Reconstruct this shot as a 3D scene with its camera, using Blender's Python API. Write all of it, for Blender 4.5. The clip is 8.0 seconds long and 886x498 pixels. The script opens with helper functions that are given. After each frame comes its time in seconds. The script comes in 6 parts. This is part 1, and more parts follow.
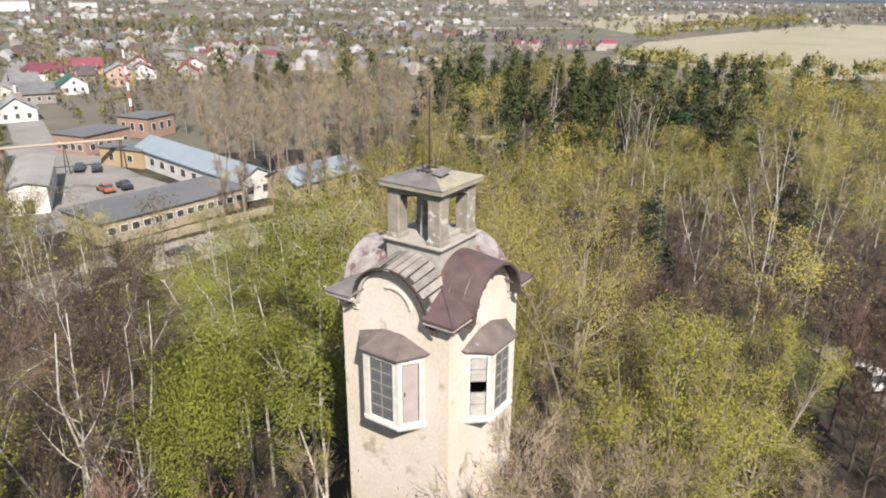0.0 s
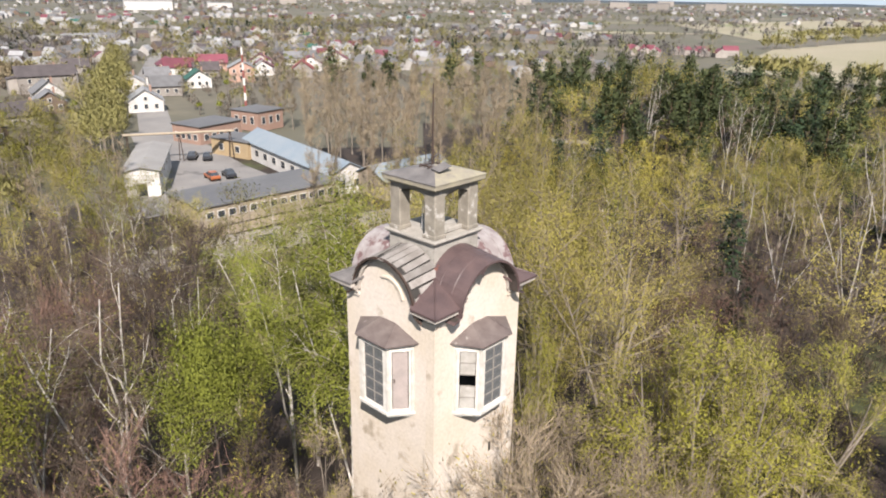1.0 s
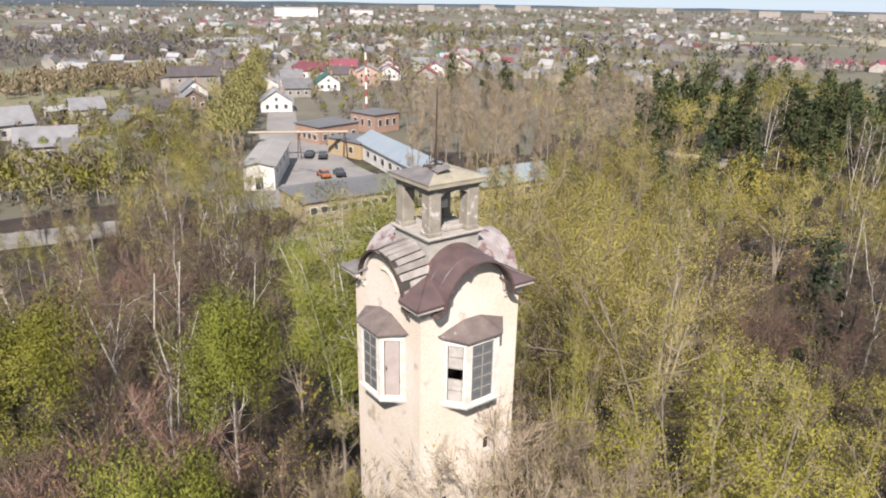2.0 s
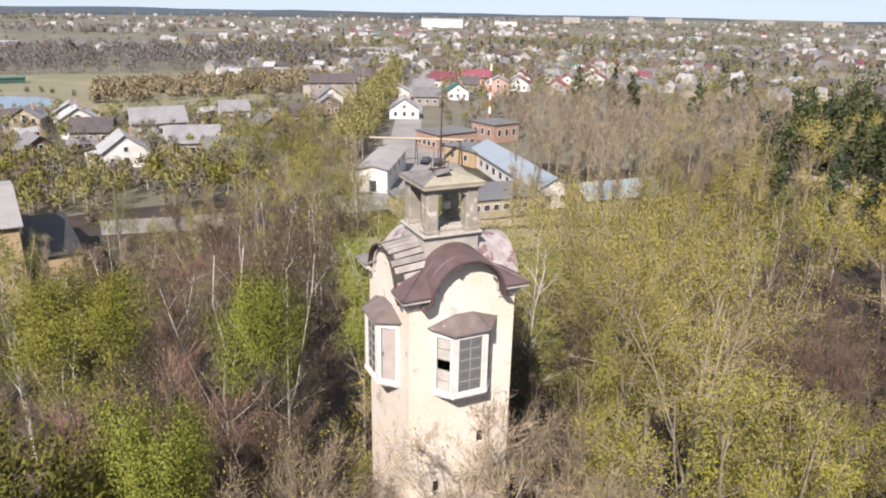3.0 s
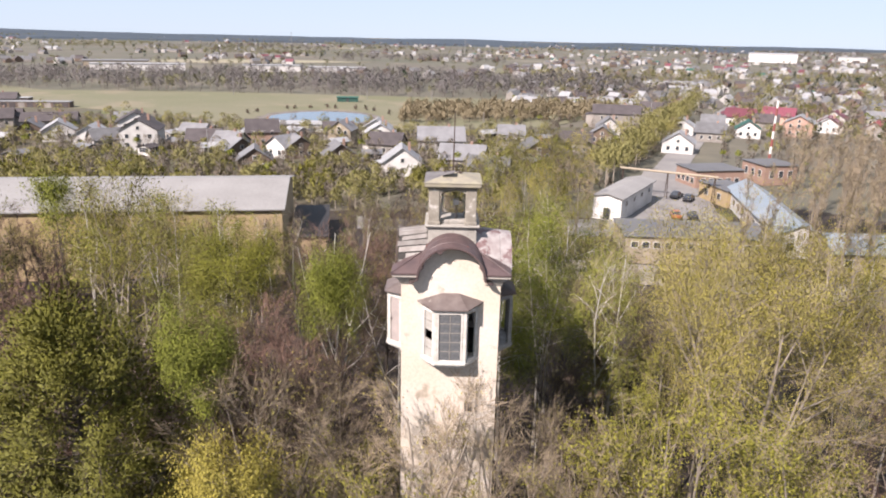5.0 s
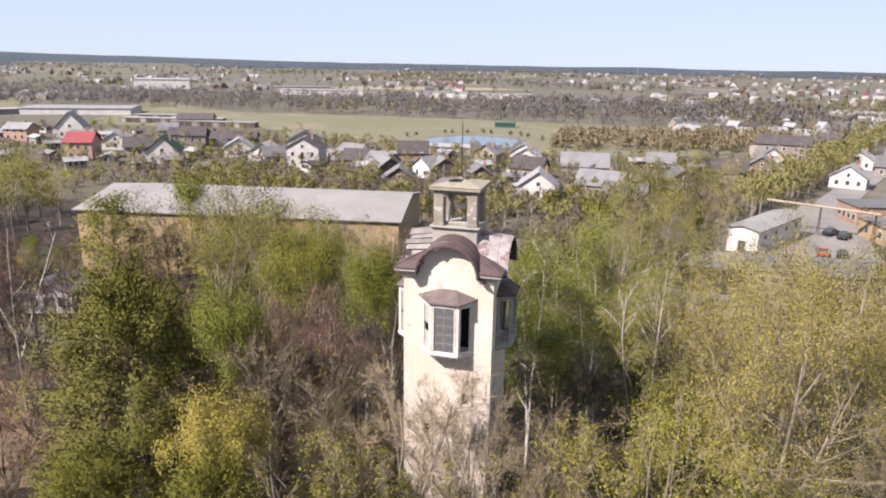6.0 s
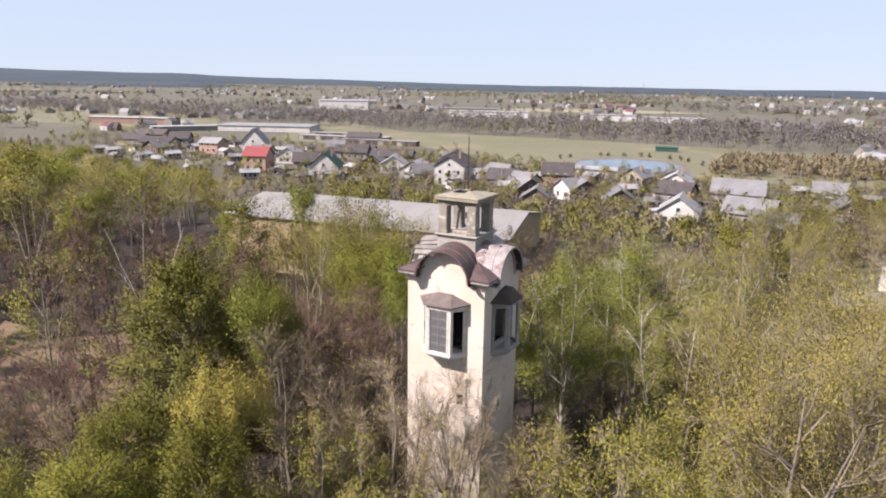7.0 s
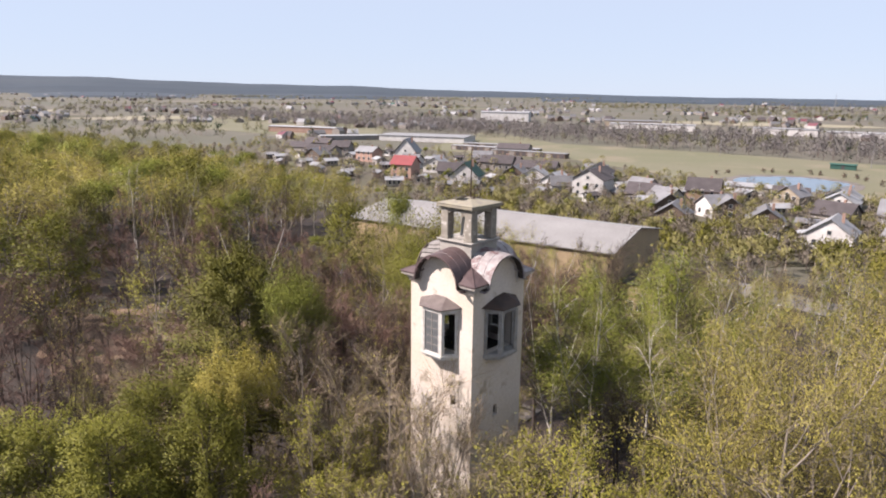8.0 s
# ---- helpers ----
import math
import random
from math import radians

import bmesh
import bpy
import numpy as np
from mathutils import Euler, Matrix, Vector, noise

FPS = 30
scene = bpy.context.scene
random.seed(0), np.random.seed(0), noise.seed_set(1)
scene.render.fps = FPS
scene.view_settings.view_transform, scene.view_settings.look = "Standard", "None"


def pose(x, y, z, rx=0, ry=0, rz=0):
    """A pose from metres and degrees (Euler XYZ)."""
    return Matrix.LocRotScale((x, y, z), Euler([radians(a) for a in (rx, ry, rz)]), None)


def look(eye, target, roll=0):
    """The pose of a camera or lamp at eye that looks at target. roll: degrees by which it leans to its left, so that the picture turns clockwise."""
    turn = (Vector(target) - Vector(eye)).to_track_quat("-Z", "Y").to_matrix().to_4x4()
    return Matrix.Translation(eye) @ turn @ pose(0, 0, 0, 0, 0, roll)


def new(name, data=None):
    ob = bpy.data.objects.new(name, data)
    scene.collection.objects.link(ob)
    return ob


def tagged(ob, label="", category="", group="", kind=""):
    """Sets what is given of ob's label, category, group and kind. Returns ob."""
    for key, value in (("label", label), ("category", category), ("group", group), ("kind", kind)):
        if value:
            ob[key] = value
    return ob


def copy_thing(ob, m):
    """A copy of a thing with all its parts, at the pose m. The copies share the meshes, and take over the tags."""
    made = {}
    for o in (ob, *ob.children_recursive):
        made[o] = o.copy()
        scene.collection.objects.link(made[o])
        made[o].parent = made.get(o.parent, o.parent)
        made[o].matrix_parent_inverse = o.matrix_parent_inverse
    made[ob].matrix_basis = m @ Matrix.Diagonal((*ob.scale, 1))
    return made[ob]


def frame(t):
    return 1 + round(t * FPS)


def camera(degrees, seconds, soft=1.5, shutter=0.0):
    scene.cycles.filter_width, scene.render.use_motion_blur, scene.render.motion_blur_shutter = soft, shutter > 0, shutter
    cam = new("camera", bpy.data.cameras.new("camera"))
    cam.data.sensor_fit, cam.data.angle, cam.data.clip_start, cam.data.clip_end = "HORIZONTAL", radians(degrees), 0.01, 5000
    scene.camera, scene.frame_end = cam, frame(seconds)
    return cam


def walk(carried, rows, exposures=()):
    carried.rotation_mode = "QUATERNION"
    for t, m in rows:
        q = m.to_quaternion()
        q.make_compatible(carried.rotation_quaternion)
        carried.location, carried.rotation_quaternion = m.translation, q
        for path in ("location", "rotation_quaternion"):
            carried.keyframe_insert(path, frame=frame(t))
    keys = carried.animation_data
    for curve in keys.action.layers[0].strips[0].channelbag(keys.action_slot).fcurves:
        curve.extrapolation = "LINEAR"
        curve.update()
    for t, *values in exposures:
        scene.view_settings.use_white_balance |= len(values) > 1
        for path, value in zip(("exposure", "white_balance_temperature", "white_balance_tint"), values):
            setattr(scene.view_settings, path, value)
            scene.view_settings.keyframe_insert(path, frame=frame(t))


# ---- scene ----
cam = camera(64.6, 8.0, soft=2.0)
PATH = [
    (0, (-19.306, -13.467, 32.317), (-17.749, -12.42, 31.625), 0.4),
    (0.5, (-18.56, -15.163, 32.364), (-17.086, -14.001, 31.671), 0.7),
    (1, (-17.485, -16.808, 32.278), (-16.113, -15.526, 31.59), 0.8),
    (1.5, (-16.261, -18.659, 32.319), (-15.008, -17.257, 31.637), 0.9),
    (3, (-11.459, -24.828, 32.644), (-10.659, -23.115, 31.992), 1.1),
    (3.5, (-9.217, -26.825, 32.738), (-8.596, -25.035, 32.097), 1.3),
    (4, (-6.656, -28.845, 32.792), (-6.236, -26.993, 32.163), 1.4),
    (4.5, (-3.772, -30.891, 32.853), (-3.557, -28.998, 32.242), 1.4),
    (6, (7.762, -34.565, 32.363), (7.294, -32.692, 31.84), 1.0),
    (6.5, (12.205, -34.579, 32.242), (11.504, -32.771, 31.75), 1.0),
    (7, (16.616, -33.753, 32.319), (15.701, -32.039, 31.848), 0.9),
    (7.5, (20.786, -32.227, 32.387), (19.672, -30.63, 31.931), 0.9),
    (8, (24.749, -30.003, 32.437), (23.453, -28.546, 31.991), 0.7),
]
walk(cam, [(t, look(eye, target, roll)) for t, eye, target, roll in PATH],
     exposures=[(0.0, 1.28, 6500, 14), (4.5, 1.40, 6500, 20), (8.0, 1.33, 6500, 22)])

# ---- world and sun ----
SUN_AZIMUTH = radians(40)      # west of south
SUN_HEIGHT = radians(43)
world = bpy.data.worlds.new("sky")
scene.world = world
world.use_nodes = True
wn = world.node_tree
wn.nodes.clear()
sky = wn.nodes.new("ShaderNodeTexSky")
sky.sky_type = 'NISHITA'
sky.sun_disc = False
sky.sun_elevation = SUN_HEIGHT
sky.sun_rotation = radians(180) + SUN_AZIMUTH
sky.air_density = 0.85
sky.dust_density = 0.0
sky.ozone_density = 4.5
back = wn.nodes.new("ShaderNodeBackground")
back.inputs["Strength"].default_value = 0.042
wout = wn.nodes.new("ShaderNodeOutputWorld")
clear_air = wn.nodes.new("ShaderNodeMix")
clear_air.data_type = 'RGBA'
clear_air.inputs[0].default_value = 0.84
clear_air.inputs[7].default_value = (6.5, 7.9, 9.1, 1)
cool = wn.nodes.new("ShaderNodeMix")
cool.data_type = 'RGBA'
cool.blend_type = 'MULTIPLY'
cool.inputs[0].default_value = 1.0
cool.inputs[7].default_value = (0.87, 0.96, 1.12, 1)
wn.links.new(sky.outputs["Color"], cool.inputs[6])
wn.links.new(cool.outputs[2], clear_air.inputs[6])
wn.links.new(clear_air.outputs[2], back.inputs["Color"])
wn.links.new(back.outputs["Background"], wout.inputs["Surface"])

sun_data = bpy.data.lights.new("sun", 'SUN')
sun_data.energy = 5.0
sun_data.angle = radians(0.6)
sun_data.color = (1.0, 0.94, 0.84)
sun = new("sun", sun_data)
sun_way = Vector((-math.sin(SUN_AZIMUTH) * math.cos(SUN_HEIGHT), -math.cos(SUN_AZIMUTH) * math.cos(SUN_HEIGHT), math.sin(SUN_HEIGHT)))
sun.matrix_world = look(sun_way * 100, (0, 0, 0))


# ---- materials ----
def rgba(c):
    return (c[0], c[1], c[2], 1.0)


def material(name, colour, other=None, rough=0.85, scale=1.5, fine=18.0, bump=0.25, metal=0.0,
             spread=0.35, stain=None, stain_scale=0.5, stain_at=0.58, stretch=(1, 1, 1), per_object=0.0, specular=0.4):
    """A surface of two mixed colours at a coarse and a fine scale, with optional stains and relief."""
    m = bpy.data.materials.new(name)
    m.use_nodes = True
    nt = m.node_tree
    bsdf = nt.nodes["Principled BSDF"]
    other = other or tuple(c * 0.7 for c in colour)
    geo = nt.nodes.new("ShaderNodeTexCoord")
    mapping = nt.nodes.new("ShaderNodeMapping")
    mapping.inputs["Scale"].default_value = stretch
    nt.links.new(geo.outputs["Object"], mapping.inputs["Vector"])
    coarse = nt.nodes.new("ShaderNodeTexNoise")
    coarse.inputs["Scale"].default_value = scale
    coarse.inputs["Detail"].default_value = 6
    nt.links.new(mapping.outputs["Vector"], coarse.inputs["Vector"])
    grain = nt.nodes.new("ShaderNodeTexNoise")
    grain.inputs["Scale"].default_value = fine
    grain.inputs["Detail"].default_value = 4
    nt.links.new(mapping.outputs["Vector"], grain.inputs["Vector"])
    ramp = nt.nodes.new("ShaderNodeMapRange")
    ramp.inputs["From Min"].default_value = 0.5 - spread / 2
    ramp.inputs["From Max"].default_value = 0.5 + spread / 2
    nt.links.new(coarse.outputs["Fac"], ramp.inputs["Value"])
    mix = nt.nodes.new("ShaderNodeMix")
    mix.data_type = 'RGBA'
    mix.inputs[6].default_value = rgba(colour)
    mix.inputs[7].default_value = rgba(other)
    nt.links.new(ramp.outputs["Result"], mix.inputs[0])
    last = mix.outputs[2]
    if stain:
        blot = nt.nodes.new("ShaderNodeTexNoise")
        blot.inputs["Scale"].default_value = stain_scale
        blot.inputs["Detail"].default_value = 8
        blot.inputs["Roughness"].default_value = 0.65
        nt.links.new(mapping.outputs["Vector"], blot.inputs["Vector"])
        edge = nt.nodes.new("ShaderNodeMapRange")
        edge.inputs["From Min"].default_value = stain_at
        edge.inputs["From Max"].default_value = stain_at + 0.07
        nt.links.new(blot.outputs["Fac"], edge.inputs["Value"])
        mix2 = nt.nodes.new("ShaderNodeMix")
        mix2.data_type = 'RGBA'
        mix2.inputs[7].default_value = rgba(stain)
        nt.links.new(last, mix2.inputs[6])
        nt.links.new(edge.outputs["Result"], mix2.inputs[0])
        last = mix2.outputs[2]
    shade = nt.nodes.new("ShaderNodeHueSaturation")
    nt.links.new(last, shade.inputs["Color"])
    value = nt.nodes.new("ShaderNodeMapRange")
    value.inputs["To Min"].default_value = 0.8
    value.inputs["To Max"].default_value = 1.2
    nt.links.new(grain.outputs["Fac"], value.inputs["Value"])
    if per_object:
        info = nt.nodes.new("ShaderNodeObjectInfo")
        vary = nt.nodes.new("ShaderNodeMapRange")
        vary.inputs["To Min"].default_value = 1 - per_object
        vary.inputs["To Max"].default_value = 1 + per_object
        nt.links.new(info.outputs["Random"], vary.inputs["Value"])
        times = nt.nodes.new("ShaderNodeMath")
        times.operation = 'MULTIPLY'
        nt.links.new(value.outputs["Result"], times.inputs[0])
        nt.links.new(vary.outputs["Result"], times.inputs[1])
        nt.links.new(times.outputs["Value"], shade.inputs["Value"])
    else:
        nt.links.new(value.outputs["Result"], shade.inputs["Value"])
    nt.links.new(shade.outputs["Color"], bsdf.inputs["Base Color"])
    bsdf.inputs["Roughness"].default_value = rough
    bsdf.inputs["Metallic"].default_value = metal
    bsdf.inputs["Specular IOR Level"].default_value = specular
    if bump:
        relief = nt.nodes.new("ShaderNodeBump")
        relief.inputs["Strength"].default_value = bump
        relief.inputs["Distance"].default_value = 0.03
        nt.links.new(grain.outputs["Fac"], relief.inputs["Height"])
        nt.links.new(relief.outputs["Normal"], bsdf.inputs["Normal"])
    return m


def leafy(name, colour, other, through_light=0.2, rough=0.6, vary=0.36):
    """Leaves, needles or catkins: a hue for each piece, a tone for each tree, some light let through."""
    m = bpy.data.materials.new(name)
    m.use_nodes = True
    nt = m.node_tree
    bsdf = nt.nodes["Principled BSDF"]
    geo = nt.nodes.new("ShaderNodeNewGeometry")
    mix = nt.nodes.new("ShaderNodeMix")
    mix.data_type = 'RGBA'
    mix.inputs[6].default_value = rgba(colour)
    mix.inputs[7].default_value = rgba(other)
    nt.links.new(geo.outputs["Random Per Island"], mix.inputs[0])
    info = nt.nodes.new("ShaderNodeObjectInfo")
    tone = nt.nodes.new("ShaderNodeMapRange")
    tone.inputs["To Min"].default_value = 1 - vary
    tone.inputs["To Max"].default_value = 1 + vary
    nt.links.new(info.outputs["Random"], tone.inputs["Value"])
    shade = nt.nodes.new("ShaderNodeHueSaturation")
    nt.links.new(mix.outputs[2], shade.inputs["Color"])
    nt.links.new(tone.outputs["Result"], shade.inputs["Value"])
    nt.links.new(shade.outputs["Color"], bsdf.inputs["Base Color"])
    bsdf.inputs["Roughness"].default_value = rough
    bsdf.inputs["Specular IOR Level"].default_value = 0.12
    if through_light:
        thin = nt.nodes.new("ShaderNodeBsdfTranslucent")
        nt.links.new(shade.outputs["Color"], thin.inputs["Color"])
        both = nt.nodes.new("ShaderNodeMixShader")
        both.inputs["Fac"].default_value = through_light
        nt.links.new(bsdf.outputs["BSDF"], both.inputs[1])
        nt.links.new(thin.outputs["BSDF"], both.inputs[2])
        nt.links.new(both.outputs["Shader"], nt.nodes["Material Output"].inputs["Surface"])
    return m


M = {}
M["plaster"] = material("cream plaster", (0.455, 0.405, 0.362), (0.425, 0.368, 0.305), scale=0.55, fine=9, bump=0.35,
                        stain=(0.268, 0.2248, 0.1744), stain_scale=0.42, stain_at=0.57, spread=0.3)
M["plaster_white"] = material("flaking whitewash", (0.3496, 0.3184, 0.2872), (0.2744, 0.2432, 0.2152), scale=2.2, fine=14,
                              stain=(0.2496, 0.2056, 0.1744), stain_scale=2.5, stain_at=0.64)
M["stone"] = material("weathered grey render", (0.2056, 0.1904, 0.172), (0.2744, 0.256, 0.2312), scale=2.4, fine=16, bump=0.4,
                      stain=(0.1496, 0.1312, 0.112), stain_scale=3.0, stain_at=0.6)
M["pillar"] = material("peeling pillar plaster", (0.212, 0.1904, 0.1592), (0.1432, 0.128, 0.1064), scale=2.5, fine=15,
                       stain=(0.3496, 0.3304, 0.3056), stain_scale=2.2, stain_at=0.58)
M["maroon"] = material("maroon painted roof metal", (0.0528, 0.0352, 0.036), (0.0808, 0.0528, 0.0512), scale=1.6, fine=20, rough=0.55,
                       stain=(0.1872, 0.056, 0.0312), stain_scale=1.1, stain_at=0.63, bump=0.15)
M["peeled"] = material("peeled roof metal", (0.2496, 0.2312, 0.228), (0.1688, 0.1408, 0.1384), scale=2.0, fine=16, rough=0.6,
                       stain=(0.1064, 0.0624, 0.0624), stain_scale=1.9, stain_at=0.52, bump=0.2)
M["worn_sheet"] = material("greyed bay roof sheet", (0.0688, 0.0512, 0.048), (0.112, 0.0904, 0.084), scale=2.2, fine=18, rough=0.6,
                           stain=(0.2368, 0.2184, 0.2056), stain_scale=1.6, stain_at=0.63, bump=0.2)
# Duller copy of the window paint, for the east bay on the shaded side.
M["dull_frame"] = material("window wood in shaded grey", (0.2496, 0.24, 0.2312), (0.1808, 0.1688, 0.156), scale=3.0, fine=22, bump=0.25)
# Near-black colour for the shade under the barrel roofs.
M["soffit"] = material("roof underside shade", (0.028, 0.0216, 0.0184), (0.044, 0.0344, 0.0312), scale=2.5, fine=18, bump=0.3)
M["plank"] = material("weathered grey board", (0.2056, 0.1904, 0.1808), (0.1432, 0.128, 0.1184), scale=2.0, fine=14, stretch=(1, 1, 1),
                      per_object=0.25, bump=0.4)
M["cap"] = material("lichen-stained cap", (0.2248, 0.2032, 0.1464), (0.1744, 0.156, 0.128), scale=2.5, fine=18,
                    stain=(0.1376, 0.1248, 0.112), stain_scale=1.6, stain_at=0.6)
M["felt"] = material("worn grey roof sheet", (0.0808, 0.0736, 0.0736), (0.1248, 0.1152, 0.112), scale=2.0, fine=15, rough=0.7)
M["frame"] = material("old white window paint", (0.468, 0.452, 0.429), (0.367, 0.343, 0.308), scale=3.5, fine=25, bump=0.2, rough=0.6)
M["bar"] = material("greyed glazing bar", (0.212, 0.1936, 0.1744), (0.1496, 0.1376, 0.1248), scale=3.0, fine=20, bump=0.1)
M["door"] = material("faded pinkish board", (0.268, 0.228, 0.2152), (0.2184, 0.1872, 0.1776), scale=2.0, fine=20)
M["board"] = material("grey nailed board", (0.312, 0.2992, 0.2808), (0.2248, 0.212, 0.1936), scale=3.0, fine=20)
M["iron"] = material("rusty iron", (0.0376, 0.028, 0.0248), (0.0624, 0.0376, 0.028), rough=0.7, metal=0.3, bump=0.1)
# Near-black base puts the unlit rooms' shade into the colour.
M["inside"] = material("interior plaster darkened for shade", (0.034, 0.030, 0.027), (0.02, 0.018, 0.017), scale=1.2)
M["white"] = material("white painted wood", (0.484, 0.476, 0.452), (0.39, 0.374, 0.359), scale=2.0)
M["dry_leaves"] = material("dry red-brown fallen leaves", (0.150, 0.098, 0.062), (0.098, 0.064, 0.042), scale=0.3, fine=3.0, bump=0.6, stain=(0.075, 0.07, 0.03), stain_scale=0.12, stain_at=0.55)
# Base far darker than real litter, carrying the shade between the trees.
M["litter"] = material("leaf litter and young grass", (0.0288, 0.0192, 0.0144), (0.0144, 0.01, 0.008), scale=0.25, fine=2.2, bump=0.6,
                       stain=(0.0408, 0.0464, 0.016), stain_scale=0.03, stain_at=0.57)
M["asphalt"] = material("grey asphalt", (0.1248, 0.1184, 0.1184), (0.1688, 0.1592, 0.1528), scale=0.15, fine=3, bump=0.2, stain=(0.0872, 0.0808, 0.0808), stain_scale=0.12)
M["gravel"] = material("pale dusty road", (0.212, 0.1904, 0.1688), (0.1688, 0.1496, 0.1312), scale=0.2, fine=3)
M["dirt"] = material("trodden grey earth", (0.1248, 0.1088, 0.0968), (0.0936, 0.0808, 0.072), scale=0.3, fine=3, stain=(0.0624, 0.0528, 0.0376), stain_scale=0.15, stain_at=0.55)
M["meadow"] = material("dry meadow", (0.12, 0.1096, 0.0704), (0.0944, 0.0944, 0.0496), scale=0.02, fine=0.6, bump=0.3, stain=(0.14, 0.12, 0.0784), stain_scale=0.03, stain_at=0.54)
M["farland"] = material("far open land", (0.0872, 0.0752, 0.0592), (0.0624, 0.0624, 0.0408), scale=0.008, fine=0.08, bump=0.2, stain=(0.1184, 0.1032, 0.0752), stain_scale=0.006, stain_at=0.55)
M["garden"] = material("garden soil and grass", (0.0656, 0.0512, 0.0384), (0.0608, 0.0576, 0.0296), scale=0.06, fine=1.2, bump=0.4, stain=(0.0688, 0.0808, 0.0216), stain_scale=0.05, stain_at=0.56)
M["field"] = material("straw field", (0.2056, 0.1808, 0.1312), (0.1744, 0.1592, 0.1032), scale=0.02, fine=0.5, bump=0.3, stain=(0.1376, 0.1496, 0.0752), stain_scale=0.01)
M["water"] = material("pond water", (0.07, 0.101, 0.133), (0.062, 0.094, 0.117), scale=0.05, fine=2, rough=0.12, bump=0.03, specular=0.6)
M["blue_roof"] = material("blue-grey metal roof", (0.1376, 0.1688, 0.2), (0.1688, 0.1904, 0.212), scale=0.3, fine=4, rough=0.45)
M["dark_roof"] = material("bitumen roof", (0.072, 0.072, 0.0784), (0.0936, 0.0936, 0.0968), scale=0.15, fine=2, rough=0.7)
M["pale_roof"] = material("pale slate roof", (0.1936, 0.1872, 0.184), (0.156, 0.1496, 0.1464), scale=0.2, fine=3)
M["ochre"] = material("ochre wall render", (0.2744, 0.2032, 0.1184), (0.2368, 0.1776, 0.1088), scale=0.4, fine=5, stain=(0.2808, 0.2056, 0.1248), stain_scale=0.3)
M["tan"] = material("sand-coloured wall", (0.2496, 0.2088, 0.156), (0.2056, 0.172, 0.1312), scale=0.4, fine=5, stain=(0.2368, 0.1872, 0.1376), stain_scale=0.35)
M["brick"] = material("red brick", (0.2248, 0.1464, 0.1152), (0.1936, 0.1248, 0.1), scale=0.5, fine=6)
M["wall_white"] = material("white house wall", (0.44, 0.43, 0.42), (0.34, 0.325, 0.315), scale=0.5, fine=6, per_object=0.15)
M["wall_far"] = material("weathered pale wall", (0.312, 0.3024, 0.2904), (0.2248, 0.212, 0.2032), scale=0.05, fine=0.6)
M["roof_black"] = material("black bitumen roof", (0.0136, 0.0128, 0.0152), (0.0216, 0.02, 0.0216), scale=0.3, fine=3, rough=0.75)
M["wall_grey"] = material("grey board wall", (0.2248, 0.2056, 0.1872), (0.1744, 0.156, 0.1432), scale=0.5, fine=6, per_object=0.2)
M["wall_brown"] = material("brown timber wall", (0.1064, 0.0752, 0.056), (0.0808, 0.0592, 0.0464), scale=0.5, fine=6, per_object=0.2)
M["wall_pink"] = material("salmon wall", (0.3616, 0.2248, 0.1744), (0.312, 0.2, 0.1624), scale=0.5, fine=6, per_object=0.12)
M["roof_red"] = material("red roof", (0.1688, 0.0312, 0.0328), (0.1312, 0.0264, 0.0272), scale=0.5, fine=5, rough=0.6, per_object=0.2)
M["roof_crimson"] = material("crimson roof", (0.1248, 0.0312, 0.0464), (0.1, 0.028, 0.0376), scale=0.5, fine=5, rough=0.6, per_object=0.2)
M["roof_grey"] = material("grey slate roof", (0.1248, 0.1248, 0.132), (0.0936, 0.092, 0.0968), scale=0.5, fine=5, per_object=0.3)
M["roof_pale"] = material("light slate roof", (0.2248, 0.228, 0.2368), (0.1808, 0.1808, 0.1872), scale=0.5, fine=5, per_object=0.2)
M["roof_dark"] = material("dark brown roof", (0.0376, 0.0312, 0.0328), (0.056, 0.0472, 0.0488), scale=0.5, fine=5, per_object=0.2)
M["roof_green"] = material("dark green roof", (0.0136, 0.0528, 0.044), (0.0184, 0.0624, 0.0496), scale=0.5, fine=5, per_object=0.15)
# Blue of the distant haze is put into the ridge's base colour.
M["hill"] = material("far hills in haze blue", (0.018, 0.029, 0.043), (0.026, 0.036, 0.048), scale=0.004, fine=0.03, bump=0)
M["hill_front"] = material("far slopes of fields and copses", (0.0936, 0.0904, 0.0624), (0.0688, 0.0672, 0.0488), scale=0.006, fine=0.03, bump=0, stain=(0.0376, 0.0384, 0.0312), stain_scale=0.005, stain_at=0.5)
M["bark_birch"] = material("white birch bark", (0.412, 0.3872, 0.356), (0.2624, 0.24, 0.2184), scale=1.5, fine=6, stain=(0.044, 0.0376, 0.0344), stain_scale=2.2, stain_at=0.62, stretch=(1, 1, 2.5), bump=0.2)
M["bark_brown"] = material("brown-grey bark", (0.074, 0.057, 0.048), (0.046, 0.036, 0.030), scale=2, fine=8, per_object=0.25)
M["bark_grey"] = material("pale grey bark", (0.1872, 0.1592, 0.1312), (0.1248, 0.1032, 0.084), scale=2, fine=8, per_object=0.3)
M["bark_pine"] = material("orange-brown pine bark", (0.1496, 0.0872, 0.0496), (0.0872, 0.056, 0.044), scale=2, fine=8)
M["twig"] = leafy("bare brown twigs", (0.098, 0.073, 0.056), (0.052, 0.039, 0.031), 0.0, 0.8)
M["twig_purple"] = leafy("reddish bare twigs", (0.150, 0.092, 0.072), (0.084, 0.052, 0.0432), 0.0, 0.8)
